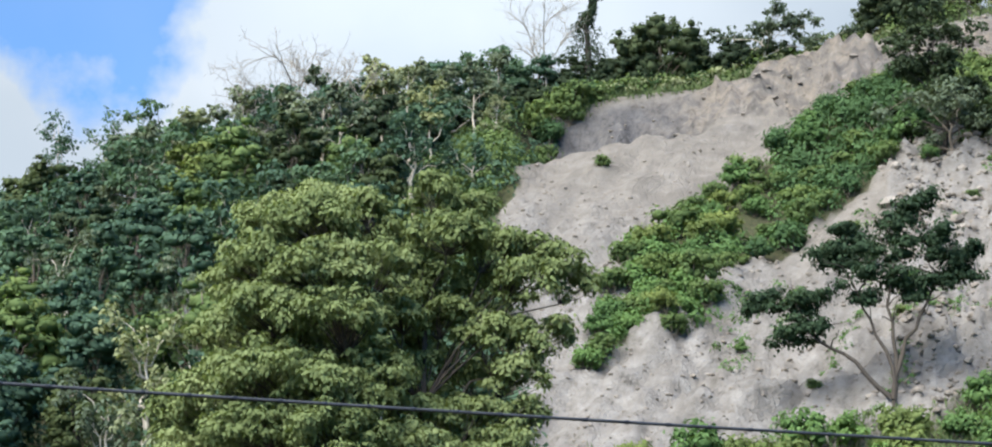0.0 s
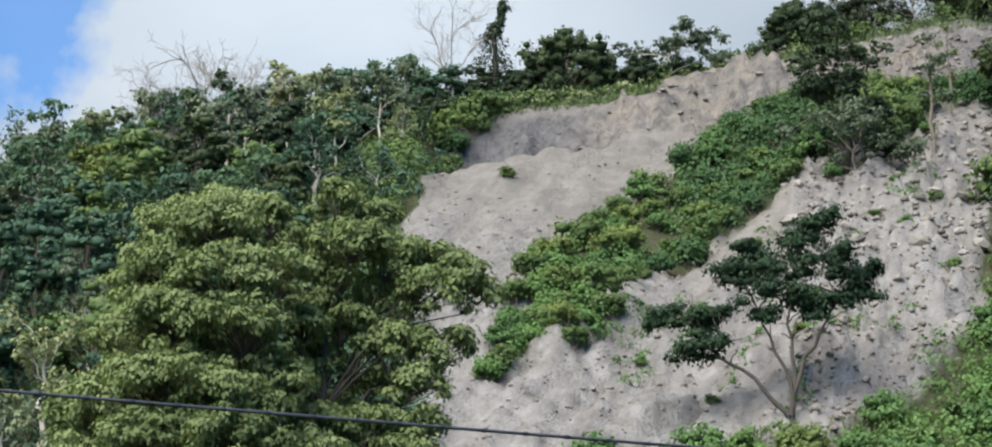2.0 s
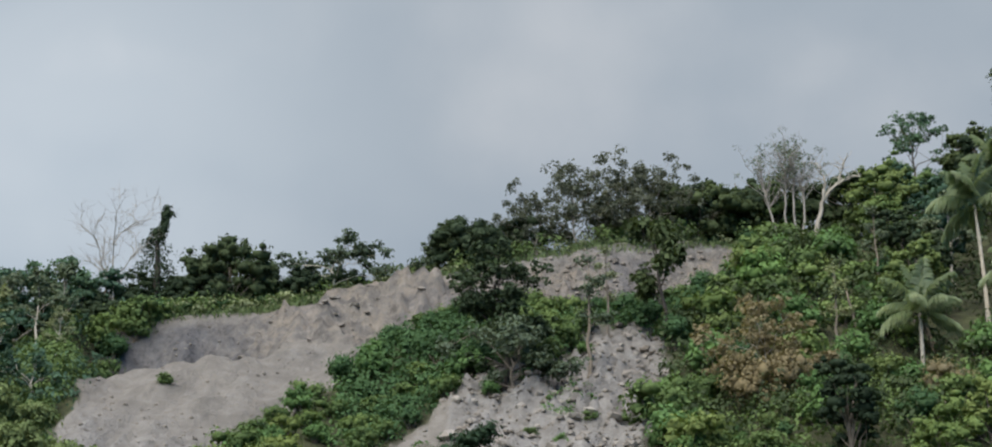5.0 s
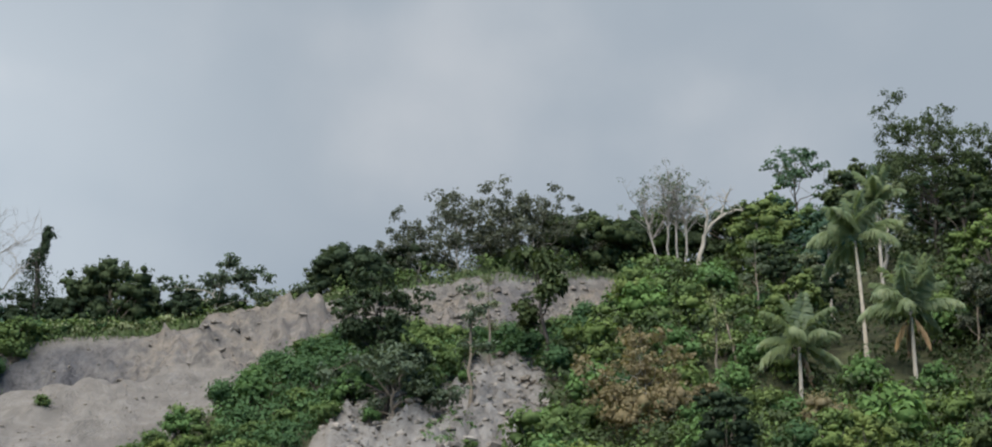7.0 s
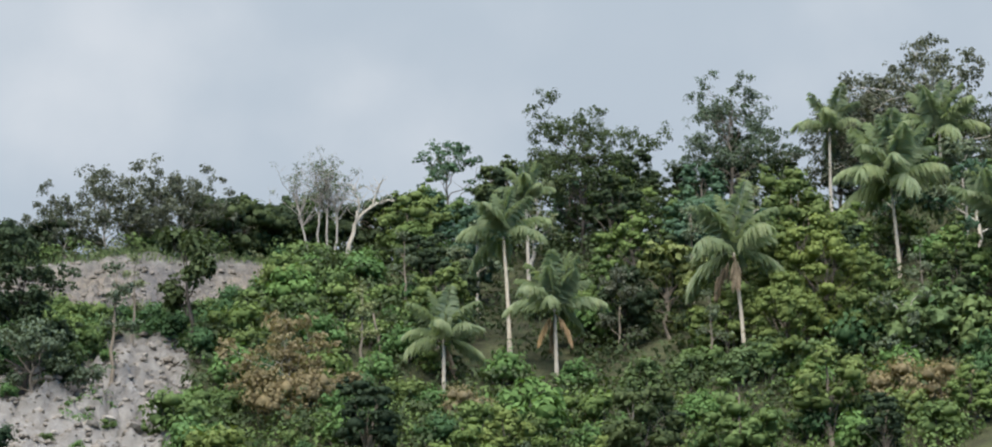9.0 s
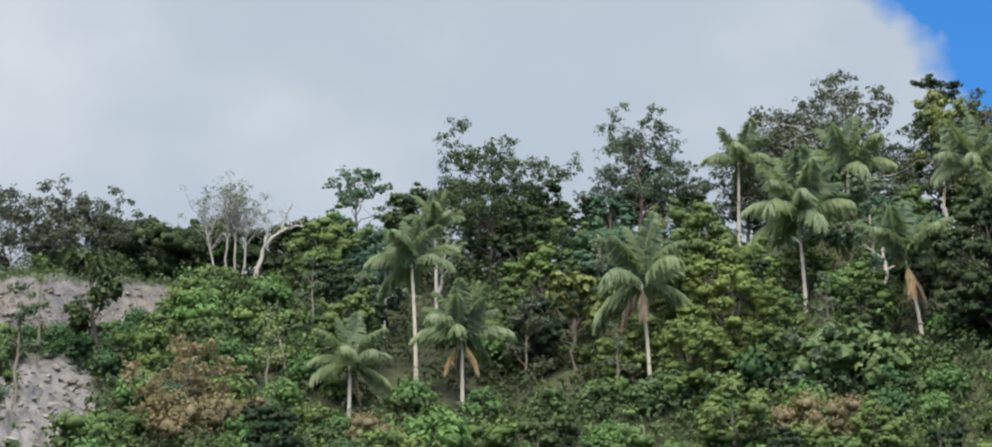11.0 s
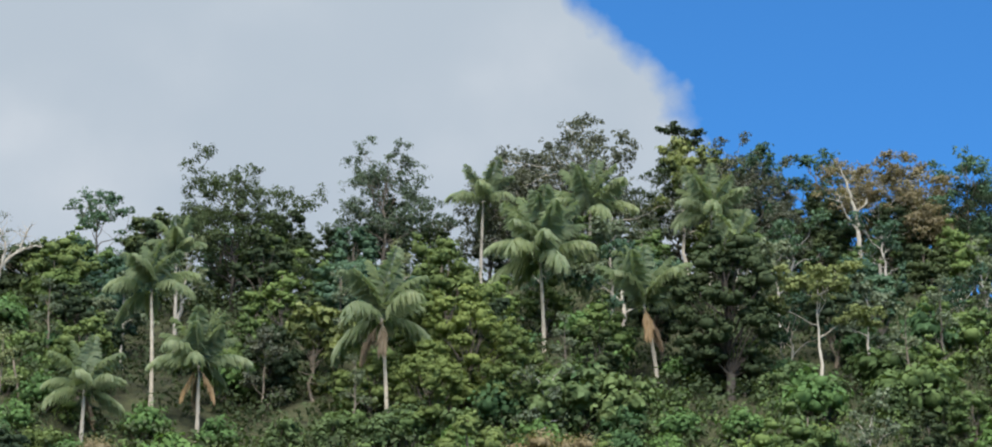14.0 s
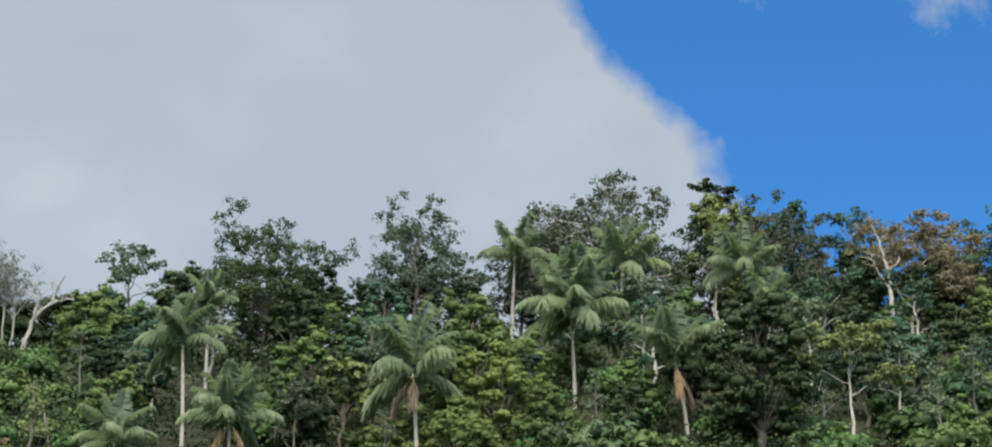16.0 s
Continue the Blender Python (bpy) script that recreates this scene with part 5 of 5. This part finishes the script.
east = flip_free(rng, None, 170, 4.6, 138, 203, 2.3, 28.5, lambda b, r: r < 196 + 0.2 * b and not (b < 5 and 150 < r < 183) and before_none(b, r))
upper = [s for s in east if s[1] > 172]
forest(rng, [s for s in upper if s[0] < 13], [0.12, 0.42, 0.24, 0.06, 0.10, 0.06], 6.0, 8.6)
forest(rng, [s for s in upper if s[0] >= 13], [0.08, 0.16, 0.30, 0.14, 0.20, 0.12], 4.6, 7.2)
forest(rng, [s for s in east if s[1] <= 172], [0.06, 0.36, 0.30, 0.06, 0.16, 0.06], 4.5, 8.6)


def crest_row():
    """Trees along the crest, as tall as the skyline stands above the ground."""
    rng = np.random.default_rng(92)
    at = [-26, -22.5, -20, -17, -15, -13, -11.5, -10.6]
    el = [15.7, 17.0, 17.7, 18.5, 18.85, 18.9, 18.75, 18.7]
    at2 = [5.5, 8, 10, 12, 14, 16, 18, 20, 22, 24, 27]
    el2 = [20.2, 20.5, 20.7, 20.7, 20.7, 20.9, 21.1, 21.5, 21.7, 21.7, 21.7]
    for bearings, hs, mix in ((at, el, [0.45, 0.4, 0.0, 0.1, 0.0, 0.05]), (at2, el2, [0.2, 0.5, 0.12, 0.08, 0.0, 0.1])):
        b = bearings[0]
        while b < bearings[-1]:
            r = float(ridge_distance(b)) + rng.uniform(1.0, 4.0)
            h = r * math.tan(radians(np.interp(b, bearings, hs))) + 1.6 - place(b, r).z - rng.uniform(-0.3, 0.9)
            key, build, label = FOREST[int(rng.choice(len(FOREST), p=mix))]
            one(key, build, b, r, max(h, 2.5), label, rng.uniform(0, 360))
            b += rng.uniform(0.55, 0.95)


crest_row()


def log(name, a, c, radius, label):
    """A bare trunk that lies or leans on the ground."""
    rng = np.random.default_rng(7)
    p, q = place(*a[:2]), place(*c[:2])
    start, end = np.array(p) + (0, 0, a[2]), np.array(q) + (0, 0, c[2])
    h = Heap()
    tube(h, bend(rng, start, end, 6, 0.02), np.linspace(radius, radius * 0.55, 6), 8)
    for k in range(3):
        m = start + (end - start) * (0.5 + 0.15 * k)
        tube(h, bend(rng, m, m + rng.normal(0, 0.35, 3) + np.array([0, 0, 0.3]), 3, 0.05), [radius * 0.4, radius * 0.3, radius * 0.15], 5)
    tagged(new(name, h.mesh(name, BARK, True)), label, "dead trunk")


log("fallen_trunk", (-13.3, 178.0, 0.1), (-12.55, 174.9, 0.15), 0.11, "bare pale trunk fallen at the edge of the slide")
log("leaning_trunk", (4.45, 160.4, -0.2), (4.17, 160.4, 3.2), 0.11, "bare pale trunk leaning among the scrub")
# ---- scrub, grass, rocks ----
SHRUBS = [
    ("shrub_bright", shrub("shrub", 101, 2.2, 3.2, 15, 48, 0.34, LEAF_BRIGHT), "bright green leafy shrub on the hillside"),
    ("shrub_mid", shrub("shrub", 102, 2.0, 3.0, 15, 48, 0.30, LEAF_MID), "mid-green scrubby bush on the hillside"),
    ("shrub_dark", shrub("shrub", 103, 2.2, 3.0, 15, 48, 0.30, LEAF_VINE), "dark green scrubby bush on the hillside"),
    ("shrub_yellow", shrub("shrub", 104, 2.0, 2.8, 14, 60, 0.26, LEAF_YELLOW), "yellow-green low bush on the hillside"),
    ("shrub_rust", shrub("dry_shrub", 105, 3.0, 3.2, 22, 80, 0.19, LEAF_RUST), "dry rust-brown shrub with withered leaves"),
]


def bushes(rng, spots, weights, low, high, group):
    for b, r in spots:
        key, build, label = SHRUBS[int(rng.choice(len(SHRUBS), p=weights))]
        spawn(key, build, stand(b, r, rng.uniform(0, 360), 0.1), rng.uniform(low, high), label=label, category="shrub", group=group)


def on_strip(b, r):
    return bool(green_strip(np.array([b]), np.array([r]))[0])


rng = np.random.default_rng(95)
strip = flip_free(rng, None, 115, 1.8, 128, 178, -13, 2.2, on_strip)
for b, r in strip:
    dark = smooth(-11.5, -6.0, b)
    w = np.array([0.46 - 0.3 * dark, 0.44, 0.0 + 0.55 * dark, 0.08 - 0.05 * dark, 0.0])
    bushes(rng, [(b, r)], w / w.sum(), 1.1, 2.2, "scrub on the slide")
# the lower end of the strip breaks up into single bushes
for b, r, h in ((-12.0, 130.0, 1.5), (-11.7, 132.0, 1.3), (-11.5, 134.5, 1.6), (-11.2, 134.0, 1.2), (-10.7, 136.5, 1.5), (-10.1, 136.0, 1.1), (-9.7, 139.0, 1.6), (-11.4, 138.5, 1.7), (-10.0, 132.5, 1.4), (-10.4, 141.0, 1.8), (-10.9, 139.0, 1.7), (-10.5, 137.0, 1.5), (-11.2, 136.0, 1.5), (-10.2, 134.5, 1.4), (-9.8, 137.5, 1.6), (-11.0, 141.0, 1.7), (-10.7, 143.5, 1.8), (-10.9, 132.8, 1.4), (-8.9, 140.5, 1.2), (-9.3, 143.5, 1.7)):
    bushes(rng, [(b, r)], [0.45, 0.4, 0.05, 0.1, 0.0], h, h + 0.1, "scrub on the slide")
side = flip_free(rng, None, 60, 2.0, 128, 186, -1.2, 5.6, lambda b, r: no_slide(b, r) and not (b > 1 and r < 152))
bushes(rng, side, [0.36, 0.36, 0.12, 0.16, 0.0], 1.4, 3.2, "scrub beside the slide")
rubble = flip_free(rng, None, 26, 2.6, 120, 162, -9.5, -0.6, lambda b, r: not no_slide(b, r) and not on_strip(b, r))
bushes(rng, rubble, [0.5, 0.4, 0.1, 0.0, 0.0], 0.4, 1.1, "tufts on the rubble")
foot = flip_free(rng, None, 36, 1.9, 112, 127, -12.5, -0.5, lambda b, r: r < 119 + 0.85 * max(0, b + 8.5))
bushes(rng, foot, [0.45, 0.15, 0.0, 0.4, 0.0], 1.2, 2.4, "scrub at the foot of the slide")
under = flip_free(rng, None, 34, 4.0, 148, 172, 5.0, 28.0, lambda b, r: True)
bushes(rng, under, [0.34, 0.26, 0.34, 0.06, 0.0], 1.8, 4.2, "undergrowth of the hill")
for b, r, h in ((2.0, 148.6, 4.0), (2.7, 149.0, 3.6), (6.22, 150.8, 3.2), (7.0, 150.5, 2.4), (16.3, 148.1, 4.0), (17.2, 148.6, 3.4), (15.5, 148.6, 3.0)):
    spawn("shrub_rust", SHRUBS[4][1], stand(b, r, 40 * b, 0.1), h, label="dry rust-brown shrub with withered leaves", category="shrub", group="dry shrubs")
for b, r, h in ((0.0, 141.0, 1.7), (0.4, 143.0, 1.9), (0.2, 146.0, 1.8), (0.7, 140.0, 1.6), (-0.3, 139.5, 1.4), (0.6, 148.0, 1.8), (-0.1, 149.0, 1.5), (0.9, 144.5, 1.8), (0.3, 137.5, 1.6), (0.8, 151.0, 1.8)):
    bushes(rng, [(b, r)], [0.4, 0.4, 0.1, 0.1, 0.0], h, h + 0.2, "scrub beside the slide")
low = flip_free(rng, None, 22, 1.7, 136, 147, 0.9, 4.2, lambda b, r: True)
bushes(rng, low, [0.3, 0.3, 0.2, 0.2, 0.0], 0.8, 1.5, "scrub beside the slide")
fringe = flip_free(rng, None, 46, 2.6, 143, 153, 3.2, 28.0, lambda b, r: True)
bushes(rng, fringe, [0.36, 0.26, 0.28, 0.10, 0.0], 1.4, 2.8, "undergrowth of the hill")
for b, r, h in ((17.3, 155.0, 5.2), (18.2, 154.0, 4.6), (16.6, 154.5, 4.8), (22.1, 160.0, 3.6), (22.9, 158.5, 3.0), (21.6, 159.0, 2.6), (13.4, 155.0, 3.4), (12.6, 153.5, 3.0), (14.4, 154.5, 3.6), (15.3, 155.5, 3.2), (24.4, 157.5, 3.0), (25.4, 158.5, 3.2), (10.4, 154.0, 3.0), (11.4, 155.0, 2.6)):
    spawn("shrub_large", shrub("shrub", 106, 4.4, 5.0, 34, 30, 0.5, LEAF_LARGE, None, 0.7), stand(b, r, 33 * b, 0.1), h, label="bright green large-leaved shrub", category="shrub", group="undergrowth of the hill")
for b, r, h in ((-13.5, 171.5, 2.0), (-13.2, 173.5, 1.9), (-12.95, 174.8, 1.7), (-12.65, 176.0, 1.7), (-12.3, 176.8, 1.6), (-11.9, 177.6, 1.5), (-11.5, 178.0, 1.3), (-11.1, 178.4, 1.2), (-13.6, 169.0, 1.6), (-13.0, 176.6, 2.2), (-12.5, 177.8, 2.2), (-12.8, 175.6, 2.0), (-12.1, 177.3, 2.0), (-11.7, 178.2, 2.0), (-11.3, 178.6, 1.9), (-10.8, 178.9, 1.7), (-10.4, 179.2, 1.7), (-9.9, 179.2, 1.5), (-9.3, 179.3, 1.5), (-8.7, 179.4, 1.4)):
    bushes(rng, [(b, r)], [0.0, 0.6, 0.4, 0.0, 0.0], h, h + 0.2, "scrub over the cliff edge")
spawn("shrub_mid", SHRUBS[1][1], stand(-11.52, 159.0, 0), 0.9, label="lone small bush on the bare slide", category="shrub")


def carpets():
    rng = np.random.default_rng(97)
    spots = [(b, r) for b, r in zip(rng.uniform(-13, 2, 6000), rng.uniform(128, 178, 6000)) if on_strip(b, r) and fractal(b * 3, r, 5.0, 3, 77) > -0.2 - 0.2 * smooth(-9, -5, b)][:2100]
    leaf_carpet("creepers", rng, [p for p in spots if p[0] < -7.5], 0.30, LEAF_BRIGHT, "bright green creepers and weeds over the strip", "creepers", 0.7, 20, 0.7)
    leaf_carpet("creepers", rng, [p for p in spots if p[0] >= -7.5], 0.34, LEAF_VINE, "dark green creepers tangled over the upper strip", "creepers", 0.9, 20, 0.8)
    spots = [(b, r) for b, r in zip(rng.uniform(-27, -13, 4000), rng.uniform(116, 180, 4000)) if no_slide(b, r)][:1500]
    leaf_carpet("undergrowth", rng, spots, 0.42, LEAF_HAZED, "dark green undergrowth below the trees", "undergrowth", 1.6, 22, 1.2)
    # darkest leaf colour here, to paint the shaded gaps between the trees
    spots = [(b, r) for b, r in zip(rng.uniform(0, 28, 5000), rng.uniform(144, 192, 5000)) if no_slide(b, r)][:1900]
    leaf_carpet("undergrowth", rng, spots, 0.40, LEAF_DARK, "tangled green undergrowth and vines, coloured dark for the shade between trees", "undergrowth", 2.0, 22, 1.2)
    spots = list(zip(rng.uniform(0.6, 28, 1150), rng.uniform(136, 157, 1150)))
    leaf_carpet("undergrowth", rng, spots, 0.34, LEAF_MID, "low tangled green growth between the shrubs", "undergrowth", 1.0, 20, 1.0)
    spots = [(b, float(ridge_distance(b)) + rng.uniform(-0.8, 2.5)) for b in rng.uniform(-13.4, 4.5, 420)]
    leaf_carpet("crest_scrub", rng, spots[:210], 0.28, LEAF_MID, "low green scrub along the cliff top", "scrub", 1.5, 30, 0.9)
    leaf_carpet("crest_scrub", rng, spots[210:], 0.26, LEAF_OLIVE, "low olive scrub and weeds along the cliff top", "scrub", 1.2, 26, 0.7)
    spots = [(b, r) for b, r in zip(rng.uniform(-15.5, -13.0, 900), rng.uniform(140, 180, 900)) if no_slide(b, r)][:330]
    leaf_carpet("edge_scrub", rng, spots, 0.32, LEAF_MID, "leafy green scrub beside the slide", "scrub", 2.2, 34, 1.0)
    spots = [(b, r) for b, r in zip(rng.uniform(-9.5, -0.6, 9000), rng.uniform(122, 163, 9000)) if bare(np.array([b]), np.array([r]))[0] and fractal((b * 2.6 - 0.26 * r), r / 3.0, 2.2, 3, 88) > 0.30][:230]
    leaf_carpet("weeds", rng, spots, 0.22, LEAF_BRIGHT, "small green weeds in streaks on the rubble", "weeds", 0.15, 12, 0.4)
    spots = [(b, r) for b, r in zip(rng.uniform(-3.2, 0.8, 800), rng.uniform(116, 140, 800)) if no_slide(b, r)][:260]
    leaf_carpet("foot_scrub", rng, spots, 0.28, LEAF_BRIGHT, "bright green low scrub at the foot of the slide", "scrub", 1.0, 30, 0.9)
    # grass at the foot of the slide and along the crest
    h = Heap()
    b = np.concatenate([rng.uniform(-12.5, -0.5, 9000), rng.uniform(-13.2, 3.0, 3000)])
    r = np.concatenate([rng.uniform(110, 127, 9000), np.zeros(3000)])
    r[9000:] = ridge_distance(b[9000:]) - 1.0 + rng.random(3000) ** 1.5 * 2.5
    keep = (r > 150) | (r < 120 + 0.7 * np.maximum(0, b + 8.5) + 3 * fractal(b * 2, r, 3.0, 2, 5))
    b, r = b[keep], r[keep]
    base = np.stack([r * np.sin(np.radians(b)), r * np.cos(np.radians(b)), ground(b, r)], -1)
    n = len(base)
    way = np.stack([rng.normal(0, 0.35, n), rng.normal(0, 0.35, n), np.ones(n)], -1)
    blades(h, rng, base, way, rng.normal(size=(n, 3)), rng.uniform(0.4, 0.95, n), 0.12, 0.2, 0.2)
    tagged(new("grass", h.mesh("grass", GRASS)), "tall green grass at the foot and crest of the slide", "grass", kind="stuff")


carpets()


def rock_mesh(seed):
    rng = np.random.default_rng(seed)
    bm = bmesh.new()
    bmesh.ops.create_icosphere(bm, subdivisions=1, radius=0.5)
    for v in bm.verts:
        v.co *= rng.uniform(0.7, 1.2)
        v.co.z *= 0.6
    me = bpy.data.meshes.new("rock")
    bm.to_mesh(me)
    bm.free()
    me.materials.append(ROCK)
    return me


def rocks():
    rng = np.random.default_rng(98)
    meshes = [rock_mesh(500 + k) for k in range(6)]
    big = flip_free(rng, None, 34, 1.2, 120, 170, -12.5, -0.4, lambda b, r: bool(bare(np.array([b]), np.array([r]))[0]) and r + 2.0 * (b + 9) < 150 + 6 * (b > -6))
    big += flip_free(rng, None, 150, 0.8, 140, 167, -5.2, 0.6, lambda b, r: bool(bare(np.array([b]), np.array([r]))[0]))
    for b, r in big:
        p = place(b, r)
        s = (0.3 + 0.45 * rng.random() ** 2.2) * (1.9 if b > -5.2 and r > 140 else 1.0)
        ob = new("rock", meshes[int(rng.integers(6))])
        ob.matrix_basis = pose(p.x, p.y, p.z - 0.16 * s, rng.uniform(-20, 20), rng.uniform(-20, 20), rng.uniform(0, 360)) @ Matrix.Diagonal((s * rng.uniform(0.8, 1.3), s, s, 1))
        tagged(ob, "angular pale grey rock lying on the rubble slope", "rock", "rocks of the slide")
    for me in meshes:
        me.polygons.foreach_set("use_smooth", np.zeros(len(me.polygons), bool))
    h = Heap()
    src = [np.array([v.co[:] for v in me.vertices]) for me in meshes]
    tri = [np.array([p.vertices[:] for p in me.polygons]) for me in meshes]
    b, r = rng.uniform(-14, 1.9, 14000), rng.uniform(116, 184, 14000)
    ok = bare(b, r) & (rng.random(14000) < np.where(r + 2.0 * (b + 9) < 150, np.where(b > -5, 1.0, 0.5), np.where(b > -5, 1.0, 0.15)))
    b, r = b[ok][:5200], r[ok][:5200]
    z = ground(b, r)
    for k in range(len(b)):
        i = k % 6
        s = (0.10 + 0.32 * rng.random() ** 3) * (1.6 if b[k] > -5 else 1.0)
        a = rng.uniform(0, 6.28)
        turn = np.array([[math.cos(a), -math.sin(a), 0], [math.sin(a), math.cos(a), 0], [0, 0, 1]])
        h.add(src[i] @ turn.T * s + np.array([r[k] * math.sin(radians(b[k])), r[k] * math.cos(radians(b[k])), z[k] - 0.12 * s]), tri[i])
    tagged(new("rubble", h.mesh("rubble", ROCK)), "loose pale stones and gravel strewn over the slide", "rubble", kind="stuff")
    # broken rock that stands out of the scarp's face
    h = Heap()
    b = rng.uniform(-11.5, 1.9, 60)
    r = ridge_distance(b) - rng.uniform(2.0, 7.0, 60)
    z = ground(b, r)
    for k in range(len(b)):
        i = k % 6
        s = 0.4 + 0.5 * rng.random() ** 2
        a = rng.uniform(0, 6.28)
        turn = np.array([[math.cos(a), -math.sin(a), 0], [math.sin(a), math.cos(a), 0], [0, 0, 1]])
        shape = src[i] * np.array([1.4, 0.9, 0.8]) @ turn.T * s
        h.add(shape + np.array([r[k] * math.sin(radians(b[k])), r[k] * math.cos(radians(b[k])), z[k] - 0.32 * s]), tri[i])
    tagged(new("outcrop", h.mesh("outcrop", CLIFF_ROCK)), "broken brown-grey rock jutting from the scarp face", "rock face", kind="stuff")


rocks()
